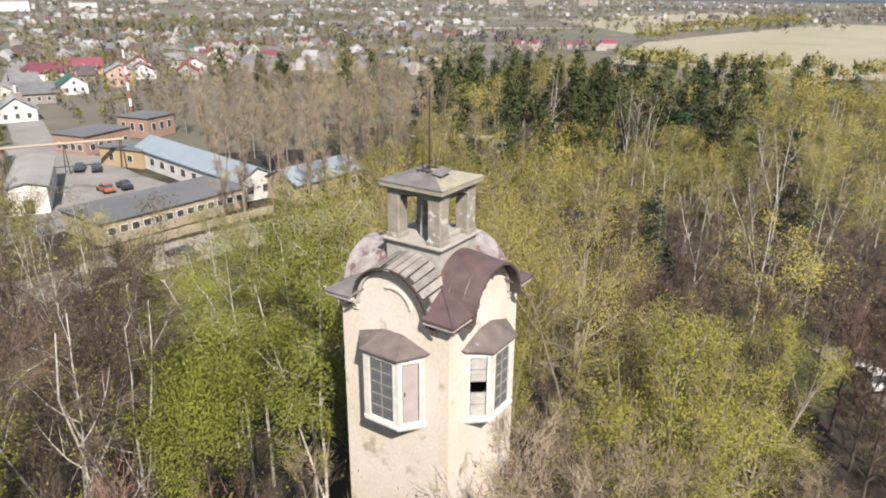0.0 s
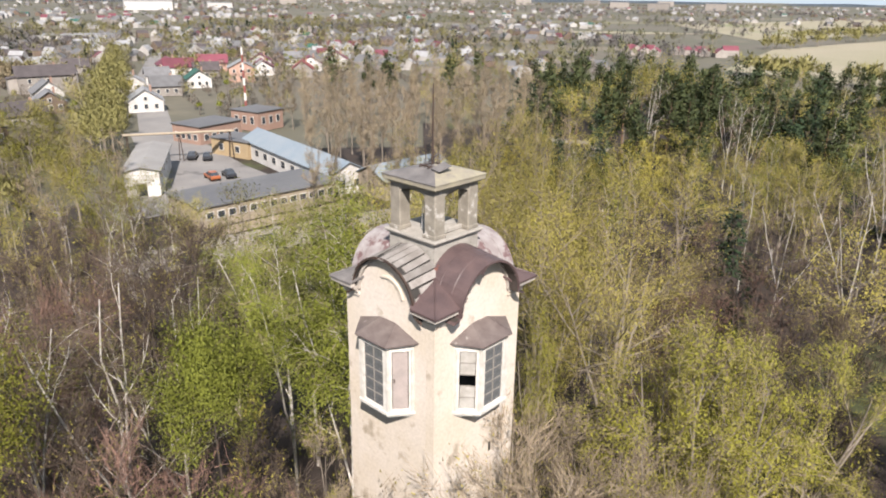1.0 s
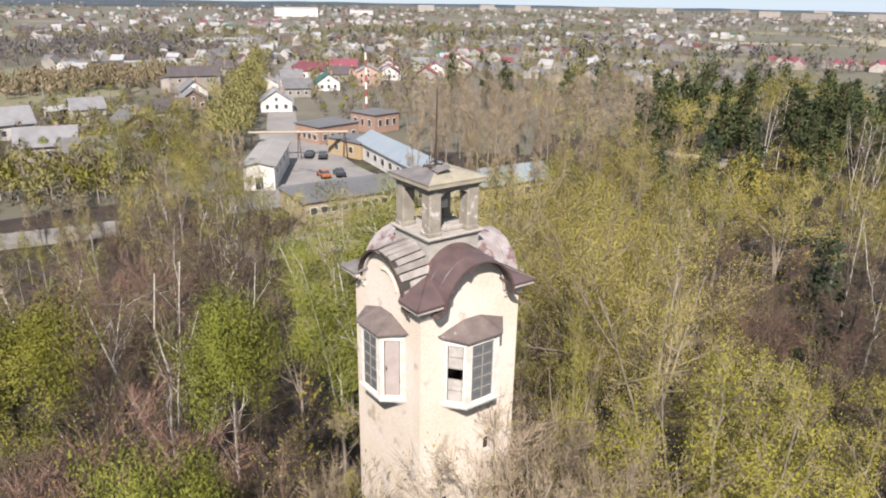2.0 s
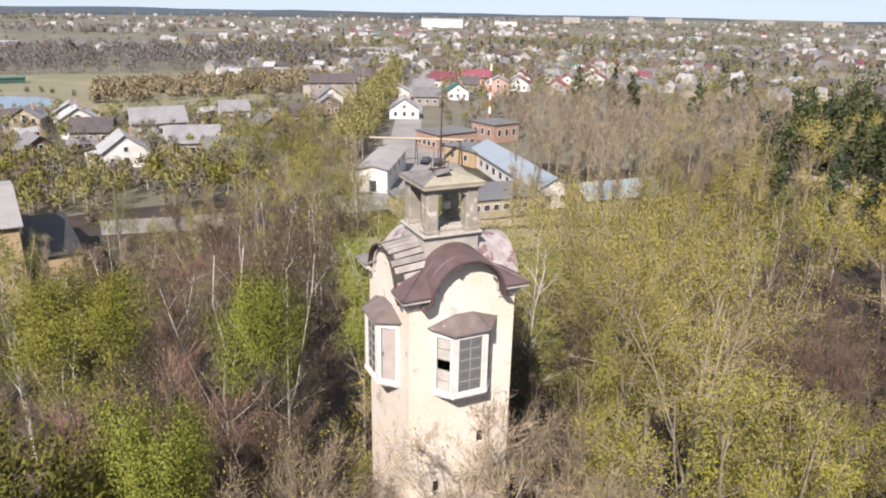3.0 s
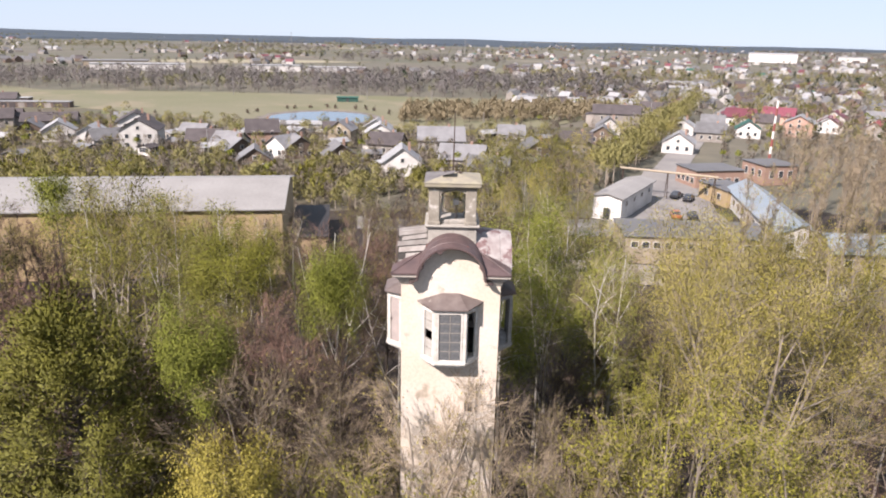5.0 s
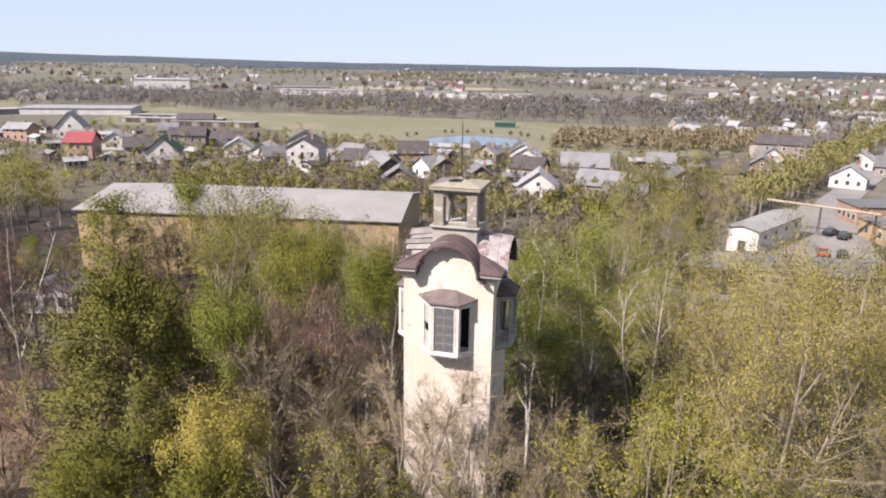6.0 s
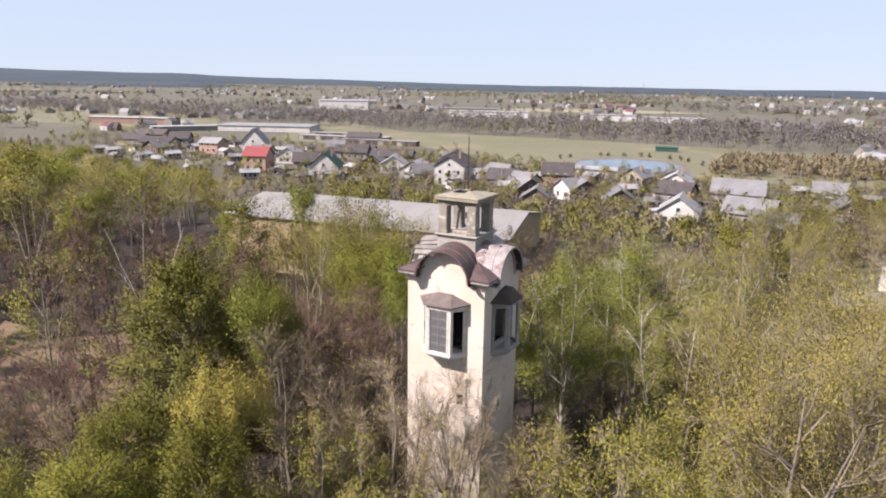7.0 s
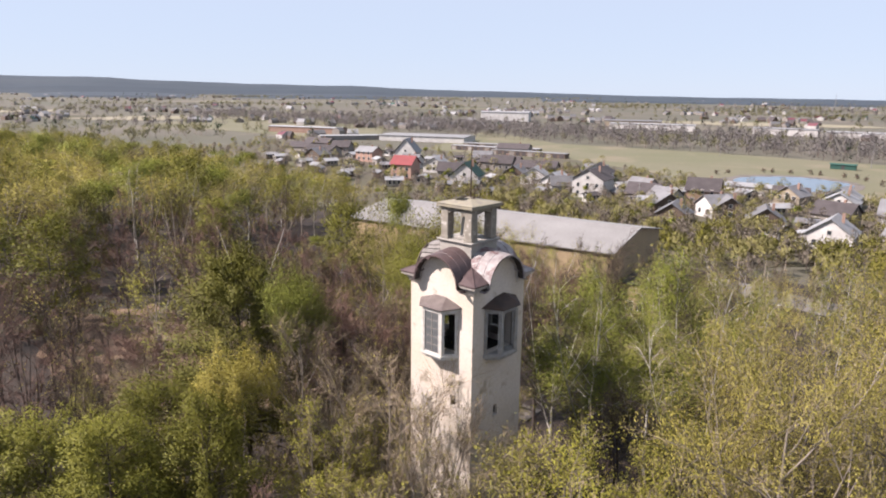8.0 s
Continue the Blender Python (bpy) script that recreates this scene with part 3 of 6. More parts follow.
def build_tower():
    tower = tagged(empty("tower"), "tall cream plastered square tower with bay windows", "tower")
    openings = {"south": [(0.80, 1.18, 15.05, 15.70), (-1.20, -0.86, 13.08, 13.72), (0.80, 1.15, 9.6, 10.2)], "east": [(-0.3, 0.1, 14.2, 14.8)], "north": [], "west": []}
    for name, deg in FACES:
        full = name in ("south", "north")
        w = HALF if full else HALF - 0.4
        bm = wall_panel(-w, w, 0.0, 21.95, [(-1.2, 1.2, 18.13, 20.61)] + openings[name], -HALF, 0.4)
        wall = part("wall", bm, "plaster", tower)
        spun(wall, deg)
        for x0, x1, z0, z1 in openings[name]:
            # Panel set back in the opening, in the darkened interior colour.
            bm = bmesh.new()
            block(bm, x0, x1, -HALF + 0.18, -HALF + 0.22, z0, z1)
            part("window_board", bm, "inside", wall, "dark panel set back in a small window")
            bm = bmesh.new()
            block(bm, x0 - 0.05, x1 + 0.05, -HALF - 0.06, -HALF + 0.15, z0 - 0.07, z0 + 0.002, 0.01)
            part("window_sill", bm, "plaster_white", wall)
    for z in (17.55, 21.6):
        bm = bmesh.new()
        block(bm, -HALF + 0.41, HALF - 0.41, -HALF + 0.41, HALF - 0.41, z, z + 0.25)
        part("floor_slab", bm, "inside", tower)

    # Added block, not a known part: keeps the bay openings dark.
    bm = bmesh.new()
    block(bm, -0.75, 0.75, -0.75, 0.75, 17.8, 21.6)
    part("stair_core", bm, "inside", tower, "added dark block that stops the view through the bays")

    # oriels; the south one keeps most of its glass, the east one is an empty shell
    oriel(tower, 0, ("half", "glass", "empty"), "worn_sheet")
    oriel(tower, 90, ("empty", "empty", "empty"), "iron", 0.10, "dull_frame")
    oriel(tower, 180, ("glass", "glass", "glass"), "maroon")
    oriel(tower, 270, ("ajar", "glass", "door"), "worn_sheet")

    # round gables, archivolts and barrel roofs
    outer, inner = arch_profile(1.60, 0.8), arch_profile(1.52, 0.8)
    roof_of = {"south": "maroon", "east": "peeled", "north": "peeled", "west": "plank"}
    for name, deg in FACES:
        bm = bmesh.new()
        face = [(1.72, 21.70), (1.72, 21.95)] + arch_profile(1.50, 0)[1:-1] + [(-1.72, 21.95), (-1.72, 21.70)]
        f = [bm.verts.new((x, -HALF - 0.004, z)) for x, z in face]
        b = [bm.verts.new((x, -HALF + 0.25, z)) for x, z in face]
        bm.faces.new(f)
        bm.faces.new(b[::-1])
        for i in range(len(f)):
            j = (i + 1) % len(f)
            bm.faces.new((f[i], b[i], b[j], f[j]))
        gable = spun(part("gable", bm, "plaster", tower, "round plastered gable"), deg)
        part("archivolt", barrel_shell(arch_profile(1.53, 0.7), arch_profile(1.44, 0.7), -HALF - 0.12, -HALF - 0.004, 0), "plaster_white", gable)
        if name == "west":
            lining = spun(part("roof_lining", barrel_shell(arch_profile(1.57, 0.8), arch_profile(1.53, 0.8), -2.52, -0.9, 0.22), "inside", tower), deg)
            # separate weathered boards run up the curve, some slipped or short
            count = 17
            rng = random.Random(5)
            for i in range(count):
                a0, a1 = math.pi * i / count + 0.012, math.pi * (i + 1) / count - 0.02
                y0, y1 = -2.58 + rng.uniform(-0.06, 0.12), -1.0 + rng.uniform(-0.25, 0.1)
                if i in (2, 5, 9):
                    y0 += rng.uniform(0.2, 0.5)
                lift = rng.uniform(0.0, 0.035)
                bm = bmesh.new()
                vs = []
                for rad in (1.575 + lift, 1.615 + lift):
                    for y, up in ((y0, 0.0), (y1, 0.22)):
                        for an in (a0, a1):
                            vs.append(bm.verts.new((rad * math.cos(an), y, 22.07 + rad * math.sin(an) + up * math.sin(an))))
                bmesh.ops.convex_hull(bm, input=vs)
                part("plank", bm, "plank", lining)
        else:
            shell = spun(part("barrel_roof", barrel_shell(outer, inner, -2.84, -0.9, 0.22), roof_of[name], tower, "curved sheet-metal roof"), deg)
            # Extra dark shell that deepens the shade beneath the overhang.
            part("soffit", barrel_shell(arch_profile(1.515, 0.8), arch_profile(1.49, 0.8), -2.80, -HALF - 0.13, 0), "soffit", shell, "added dark lining for the shade under the roof edge")
            for y in (-2.3, -1.7):
                seam = barrel_shell([(x * 1.016, (z - 22.2) * 1.016 + 22.2) for x, z in outer], outer, y, y + 0.035, 0.22 * (y + 2.78) / 1.88)
                part("seam", seam, roof_of[name], shell)

            # torn sheet hanging from the front edge
            rng = random.Random(len(name) + int(deg))
            for k in range(7):
                a = math.pi * (0.05 + 0.9 * rng.random())
                half, drop = rng.uniform(0.03, 0.16), rng.uniform(0.04, 0.26) * (1.0 if k < 4 else 0.4)
                r0, r1 = 1.535, 1.535 - drop
                vs = []
                bm = bmesh.new()
                for y in (-2.835, -2.815):
                    for rad, an in ((r0, a - half), (r0, a + half), (r1, a + half * rng.uniform(-0.4, 0.4))):
                        vs.append(bm.verts.new((rad * math.cos(an), y, 22.07 + rad * math.sin(an))))
                bmesh.ops.convex_hull(bm, input=vs)
                part("torn_edge", bm, roof_of[name], shell)
        if name == "west":
            part("edge_strip", barrel_shell(arch_profile(1.64, 0.8), arch_profile(1.56, 0.8), -2.62, -2.55, 0), "iron", lining)
            # Raised arc added for the dark crescent on this gable.
            bm = bmesh.new()
            arc = [math.radians(12 + 9 * k) for k in range(12)]
            rows = [[bm.verts.new((rad * math.cos(an), y, 22.15 + rad * math.sin(an))) for an in arc] for rad, y in ((0.84, -HALF - 0.07), (0.84, -HALF - 0.003), (0.76, -HALF - 0.003), (0.76, -HALF - 0.07))]
            for r in range(4):
                for k in range(11):
                    bm.faces.new((rows[r][k], rows[r][k + 1], rows[(r + 1) % 4][k + 1], rows[(r + 1) % 4][k]))
            for k in (0, 11):
                bm.faces.new([rows[r][k] for r in range(4)])
            part("moulding", bm, "plaster", gable, "raised plaster arc added for a dark crescent")

    # hipped corner roofs and stepped cornices
    for i, mats in enumerate(("maroon", "maroon", "peeled", "felt")):      # south-west, south-east, north-east, north-west
        deg = 90 * i
        bm = bmesh.new()
        c, p = (-EAVE, -EAVE, 22.36), (-1.1, -1.1, 23.12)
        s_ = (-1.55, -EAVE, 22.38)
        w_ = (-EAVE, -1.55, 22.38)
        slab(bm, [c, s_, (-1.0, -1.9, 22.85), p], 0.07)
        slab(bm, [c, p, (-1.9, -1.0, 22.85), w_], 0.07)
        corner = spun(part("corner_roof", bm, mats, tower, "hipped sheet-metal corner roof"), deg)
        bm = bmesh.new()
        rod(bm, (c[0] + 0.03, c[1] + 0.03, c[2] + 0.02), (p[0], p[1], p[2] + 0.02), 0.03, 0.03, 6)
        part("hip_seam", bm, mats, corner)
        for o, z0, z1, mat in ((2.70, 22.18, 22.30, "plaster_white"), (2.58, 22.08, 22.18, "plaster_white"), (2.46, 21.95, 22.08, "plaster_white"), (2.38, 21.78, 21.95, "plaster")):
            bm = bmesh.new()
            prism(bm, [(-1.52, -o), (-1.52, -2.0), (-2.0, -2.0), (-2.0, -1.52), (-o, -1.52), (-o, -o)], z0, z1)
            spun(part("cornice", bm, mat, tower), deg)

    # lantern
    lantern = empty("lantern")
    lantern.parent = tower
    bm = bmesh.new()
    block(bm, -1.14, 1.14, -1.14, 1.14, 22.6, 24.08)
    part("plinth", bm, "stone", lantern)
    bm = bmesh.new()
    block(bm, -1.22, 1.22, -1.22, 1.22, 24.08, 24.16, 0.02)
    block(bm, -1.29, 1.29, -1.29, 1.29, 24.16, 24.25, 0.02)
    part("ledge", bm, "stone", lantern, "chipped grey stepped ledge")
    for sx in (-1, 1):
        for sy in (-1, 1):
            bm = bmesh.new()
            block(bm, sx * 0.60, sx * 1.12, sy * 0.60, sy * 1.12, 24.25, 25.98, 0.03)
            block(bm, sx * 0.57, sx * 1.15, sy * 0.57, sy * 1.15, 24.25, 24.40, 0.02)
            part("pillar", bm, "pillar", lantern)
    for name, deg in FACES:
        bm = bmesh.new()
        top = [(0.61, 25.98), (0.61, 25.66)] + [(0.61 * math.cos(math.pi * k / 10), 25.66 + 0.20 * math.sin(math.pi * k / 10)) for k in range(1, 10)] + [(-0.61, 25.66), (-0.61, 25.98)]
        f = [bm.verts.new((x, -1.08, z)) for x, z in top]
        b = [bm.verts.new((x, -0.68, z)) for x, z in top]
        ef = bm.faces.new(f)
        eb = bm.faces.new(b[::-1])
        for k in range(len(f)):
            j = (k + 1) % len(f)
            bm.faces.new((f[k], b[k], b[j], f[j]))
        bmesh.ops.triangulate(bm, faces=[ef, eb])
        spun(part("lintel", bm, "pillar", lantern), deg)
    bm = bmesh.new()
    block(bm, -1.19, 1.19, -1.19, 1.19, 25.98, 26.06, 0.015)
    block(bm, -1.31, 1.31, -1.31, 1.31, 26.06, 26.24, 0.025)
    part("cap", bm, "cap", lantern, "lichen-stained stone cap slab")
    apex = (0.0, 0.0, 26.58)
    ring = [(-1.33, -1.33, 26.27), (1.33, -1.33, 26.27), (1.33, 1.33, 26.27), (-1.33, 1.33, 26.27)]
    for k, mat in enumerate(("cap", "cap", "felt", "felt")):
        bm = bmesh.new()
        slab(bm, [ring[k], ring[(k + 1) % 4], apex], 0.035)
        part("cap_sheet", bm, mat, lantern)
    bm = bmesh.new()
    slab(bm, [(-0.55, -0.75, 26.52), (0.02, -0.82, 26.66), (0.12, -0.35, 26.70), (-0.48, -0.28, 26.56)], 0.02)
    part("lifted_sheet", bm, "felt", lantern, "bent torn roof sheet")
    return tower


tower = build_tower()


def antenna():
    thing = tagged(empty("antenna", (0.0, 0.1, 26.53)), "thin rusty rods on an iron frame on the cap", "antenna")
    bm = bmesh.new()
    rod(bm, (0, 0, 0), (0.02, 0, 2.85), 0.045, 0.022)
    part("mast", bm, "iron", thing)
    for x, y, h in ((-0.22, 0.1, 0.75), (0.2, 0.12, 0.6), (0.12, -0.15, 0.55), (-0.15, -0.12, 0.85), (0.30, -0.05, 0.38), (-0.36, 0.02, 0.3)):
        bm = bmesh.new()
        rod(bm, (x, y, -0.08), (x * 1.1, y * 1.1, h), 0.018, 0.012, 5)
        part("rod", bm, "iron", thing)
    bm = bmesh.new()
    for a, b in (((-0.45, -0.2, 0.0), (0.45, -0.2, 0.0)), ((-0.45, 0.2, 0.0), (0.45, 0.2, 0.0)), ((-0.3, -0.35, 0.02), (-0.3, 0.35, 0.02)), ((0.3, -0.35, 0.02), (0.3, 0.35, 0.02)), ((-0.4, -0.2, 0.22), (0.42, 0.18, 0.26))):
        rod(bm, a, b, 0.025, 0.025, 5)
    part("frame", bm, "iron", thing)


antenna()


def lantern_clutter():
    bm = bmesh.new()
    slab(bm, [(-0.62, -0.02, 24.32), (-0.54, 0.12, 24.32), (-0.42, 0.16, 25.35), (-0.52, 0.02, 25.38)], 0.05)
    tagged(part("board", bm, "white"), "white painted board leaning in the lantern", "board")
    bm = bmesh.new()
    block(bm, 0.02, 0.30, -0.30, -0.08, 25.0, 25.3, 0.02)
    box_ = part("box", bm, "white")
    tagged(box_, "small white box on an iron stake", "box")
    bm = bmesh.new()
    rod(bm, (0.16, -0.19, 24.25), (0.16, -0.19, 25.02), 0.02)
    part("stake", bm, "iron", box_)
    bm = bmesh.new()
    block(bm, -0.75, 0.8, -0.85, -0.70, 24.26, 24.42, 0.02)
    block(bm, -0.2, 0.7, -0.55, -0.35, 24.26, 24.36, 0.02)
    tagged(part("rubble", bm, "stone"), "loose broken beams and rubble in the lantern", "rubble")


lantern_clutter()


# ---- buildings of the works ----
def gable_roof(bm, x0, x1, y0, y1, z, rise, over=0.4, along="x", thick=0.14):
    x0, x1, y0, y1 = x0 - over, x1 + over, y0 - over, y1 + over
    if along == "x":
        m = (y0 + y1) / 2
        slab(bm, [(x0, y0, z), (x1, y0, z), (x1, m, z + rise), (x0, m, z + rise)], thick)
        slab(bm, [(x0, m, z + rise), (x1, m, z + rise), (x1, y1, z), (x0, y1, z)], thick)
    else:
        m = (x0 + x1) / 2
        slab(bm, [(x0, y0, z), (m, y0, z + rise), (m, y1, z + rise), (x0, y1, z)], thick)
        slab(bm, [(m, y0, z + rise), (x1, y0, z), (x1, y1, z), (m, y1, z + rise)], thick)


def gable_body(bm, x0, x1, y0, y1, z, rise, along="x"):
    """Walls with gable ends as one closed body."""
    if along == "x":
        m = (y0 + y1) / 2
        prof = [(y0, 0), (y1, 0), (y1, z), (m, z + rise), (y0, z)]
        a = [bm.verts.new((x0, p, q)) for p, q in prof]
        b = [bm.verts.new((x1, p, q)) for p, q in prof]
    else:
        m = (x0 + x1) / 2
        prof = [(x0, 0), (x1, 0), (x1, z), (m, z + rise), (x0, z)]
        a = [bm.verts.new((p, y0, q)) for p, q in prof]
        b = [bm.verts.new((p, y1, q)) for p, q in prof]
    bm.faces.new(a)
    bm.faces.new(b[::-1])
    for i in range(5):
        j = (i + 1) % 5
        bm.faces.new((a[i], b[i], b[j], a[j]))


def window_row(thing, side, start, stop, at, z0, z1, count, width, mat="pane_dark", frame_mat="frame", name="window"):
    """Windows along a wall: side 'y-' or 'y+' runs in x, 'x-' or 'x+' in y."""
    out = -1 if side.endswith("-") else 1
    for i in range(count):
        c = start + (stop - start) * (i + 0.5) / count
        for grow, depth, m, nm in ((0.12, 0.06, frame_mat, name), (0.0, 0.09, mat, "pane")):
            bm = bmesh.new()
            a, b = at - out * 0.05, at + out * depth
            if side[0] == "y":
                block(bm, c - width / 2 - grow, c + width / 2 + grow, min(a, b), max(a, b), z0 - grow, z1 + grow)
            else:
                block(bm, min(a, b), max(a, b), c - width / 2 - grow, c + width / 2 + grow, z0 - grow, z1 + grow)
            if nm == "pane":
                part(nm, bm, m, win)
            else:
                win = part(nm, bm, m, thing)


def hall(name, at, turn, size, height, rise, wall_mat, roof_mat, label, windows=(), along="x", flat=False, category="building"):
    """A plain long building of its own, with its windows."""
    thing = tagged(empty(name, (*at, 0), turn), label, category)
    w, l = size
    bm = bmesh.new()
    if flat:
        block(bm, -w / 2, w / 2, -l / 2, l / 2, 0, height)
    else:
        gable_body(bm, -w / 2, w / 2, -l / 2, l / 2, height, rise, along)
    part("wall", bm, wall_mat, thing)
    bm = bmesh.new()
    if flat:
        block(bm, -w / 2 - 0.3, w / 2 + 0.3, -l / 2 - 0.3, l / 2 + 0.3, height + 0.003, height + 0.25, 0.05)
    else:
        gable_roof(bm, -w / 2, w / 2, -l / 2, l / 2, height + 0.15, rise + 0.02, 0.45, along)
    part("roof", bm, roof_mat, thing)
    for side, z0, z1, count, width in windows:
        lim = w / 2 if side[0] == "y" else l / 2
        pos = (l / 2 if side[0] == "y" else w / 2) * (-1 if side.endswith("-") else 1)
        window_row(thing, side, -lim + 0.6, lim - 0.6, pos, z0, z1, count, width)
    return thing


hall("works_building", (40.1, 77.4), -3.0, (23.6, 10.5), 3.1, 0, "tan", "dark_roof", "long low sand-coloured workshop with a dark flat roof", (("y-", 1.4, 2.3, 13, 1.0),), flat=True)
hall("works_hall", (58.6, 91.5), -9.5, (6.8, 37), 3.4, 2.0, "wall_white", "blue_roof", "long white works hall with a blue metal roof", (("x-", 1.2, 2.4, 9, 1.5), ("y-", 1.2, 2.4, 2, 1.1)), along="y")
hall("works_hall", (64.4, 69.0), -4.0, (14.8, 8), 3.2, 2.0, "tan", "blue_roof", "sand-coloured hall with a faded blue roof", (("y-", 1.2, 2.3, 4, 1.1),), along="x")
hall("works_building", (59.0, 112.5), 12.0, (6.5, 10.5), 3.4, 0, "ochre", "dark_roof", "ochre workshop with a flat roof", (("x-", 1.2, 2.4, 2, 1.1),), flat=True)
hall("works_building", (62.0, 131.5), 12.0, (12, 9), 3.9, 0, "brick", "dark_roof", "low brick office with a dark roof", (("x-", 1.0, 2.2, 4, 1.1), ("y-", 1.0, 2.2, 5, 1.1)), flat=True)
hall("boiler_house", (78.0, 136.0), 12.0, (8.5, 9), 4.6, 0, "brick", "dark_roof", "square red brick boiler house with tall windows", (("x-", 1.8, 3.4, 3, 1.0), ("y-", 1.8, 3.4, 3, 1.0)), flat=True)
hall("warehouse", (35.3, 103.8), -31.0, (5.4, 21), 4.3, 0.7, "wall_white", "pale_roof", "white metal warehouse with a pale roof", (("y-", 0.2, 2.3, 1, 1.3), ("x+", 2.6, 3.4, 4, 1.0)), along="y")
hall("ochre_building", (-48.7, 67.7), 8.5, (49.4, 23), 9.4, 2.0, "ochre", "pale_roof", "long windowless ochre building with a pale shallow roof", along="x")
hall("annex", (-20.9, 71.6), 8.5, (4.9, 18.6), 4.8, 0, "ochre", "roof_black", "low ochre annex with a black flat roof", (("y-", 1.0, 2.2, 2, 1.0),), flat=True)


def banded_mast():
    mast = tagged(empty("chimney_mast", (86, 154, 0)), "red and white banded steel chimney beside the boiler house", "chimney")
    for i in range(9):
        bm = bmesh.new()
        rod(bm, (0, 0, i * 2.0), (0, 0, i * 2.0 + 2.0), 0.38 - i * 0.015, 0.365 - i * 0.015, 10)
        part("band", bm, "paint_red" if i % 2 else "white", mast)
    bm = bmesh.new()
    rod(bm, (0, 0, 18.0), (0, 0, 24.0), 0.05, 0.03, 5)
    part("tip", bm, "iron", mast)


banded_mast()


def fence_run(points, height, mat, label, step=2.5):
    fence = tagged(empty("fence", (*points[0], 0)), label, "fence")
    base = Vector(points[0])
    for a, b in zip(points[:-1], points[1:]):
        a, b = Vector(a), Vector(b)
        n = max(1, round((b - a).length / step))
        for i in range(n):
            p, q = a.lerp(b, i / n) - base, a.lerp(b, (i + 1) / n) - base
            d = (q - p).normalized()
            s = Vector((-d.y, d.x)) * 0.06
            bm = bmesh.new()
            g = d * 0.05
            prism(bm, [tuple(p + s + g), tuple(p - s + g), tuple(q - s - g), tuple(q + s - g)], 0, height)
            part("panel", bm, mat, fence)
            bm = bmesh.new()
            block(bm, p.x - 0.09, p.x + 0.09, p.y - 0.09, p.y + 0.09, 0, height + 0.1)
            part("post", bm, mat, fence)


fence_run([(-15.5, 85.2), (-6, 83.6), (4, 82.4)], 2.2, "pale_roof", "pale concrete panel fence")
fence_run([(24.5, 69), (38, 68.2), (52, 66)], 1.2, "tan", "low sand-coloured street fence")


# ---- village houses ----
def house(name, at, turn, size, height, rise, wall_mat, roof_mat, label, along="x", porch=False, chimney=True):
    thing = tagged(empty(name, (*at, 0), turn), label, "house", group="village houses")
    w, l = size
    bm = bmesh.new()
    gable_body(bm, -w / 2, w / 2, -l / 2, l / 2, height, rise, along)
    part("wall", bm, wall_mat, thing)
    bm = bmesh.new()
    gable_roof(bm, -w / 2, w / 2, -l / 2, l / 2, height + 0.12, rise + 0.02, 0.5, along, 0.12)
    roof = part("roof", bm, roof_mat, thing)
    window_row(thing, "y-", -w / 2 + 0.5, w / 2 - 0.5, -l / 2, 1.0, 2.2, 3, 0.9)
    window_row(thing, "x-", -l / 2 + 0.5, l / 2 - 0.5, -w / 2, 1.0, 2.2, 2, 0.9)
    window_row(thing, "x+", -l / 2 + 0.5, l / 2 - 0.5, w / 2, 1.0, 2.2, 2, 0.9)
    if along == "y":
        window_row(thing, "y-", -0.9, 0.9, -l / 2, height + 0.3, height + 1.2, 1, 0.8)
    if height > 4:
        window_row(thing, "y-", -w / 2 + 0.5, w / 2 - 0.5, -l / 2, 3.5, 4.6, 3, 0.9)
    if chimney:
        bm = bmesh.new()
        block(bm, w * 0.16, w * 0.16 + 0.6, -0.1, 0.5, height + rise * 0.5, height + rise + 0.8)
        part("chimney", bm, "brick", roof)
    if porch:
        bm = bmesh.new()
        block(bm, -w / 2 - 2.6, -w / 2 - 0.003, -l / 4, l / 4, 0, height - 0.7)
        p = part("porch", bm, wall_mat, thing)
        bm = bmesh.new()
        slab(bm, [(-w / 2 - 2.9, -l / 4 - 0.3, height - 0.65), (-w / 2 - 0.01, -l / 4 - 0.3, height - 0.05), (-w / 2 - 0.01, l / 4 + 0.3, height - 0.05), (-w / 2 - 2.9, l / 4 + 0.3, height - 0.65)], 0.1)
        part("porch_roof", bm, roof_mat, p)
    return thing


house("house", (-11, 136), 5, (9, 9), 3.2, 3.6, "wall_white", "roof_pale", "white gabled house with a pale slate roof", "y", True)
house("house", (4, 143), -12, (11, 8), 3.0, 3.4, "wall_grey", "roof_grey", "grey house with a grey slate roof", "x")
house("house", (-2, 172), 4, (13, 9), 3.4, 3.6, "wall_white", "roof_grey", "wide white house with a grey roof", "x")
house("house", (-86, 165), 10, (10, 10), 5.6, 3.2, "wall_white", "roof_dark", "white two-storey house with a dark roof", "y")
house("house", (-97, 187), 20, (10, 9), 5.0, 3.0, "wall_white", "roof_dark", "white house with a dark brown roof", "y")
house("house", (-55, 176), 15, (9, 9), 4.2, 3.4, "brick", "roof_dark", "brown brick house with a dark roof", "x")
house("house", (-32, 181), -8, (7, 7), 4.4, 2.8, "tan", "roof_grey", "tan two-storey house beside trees", "y")
house("house", (-157, 153), 20, (8, 8), 5.4, 3.0, "wall_pink", "roof_red", "pink house with a bright red roof", "x")
house("house", (-129, 155), 26, (9.5, 10), 3.6, 4.6, "wall_white", "roof_green", "white house with a steep dark green roof", "y")
house("house", (-204, 202), 28, (10, 9), 4.0, 6.0, "wall_white", "roof_pale", "white chalet with a steep pale roof", "y")
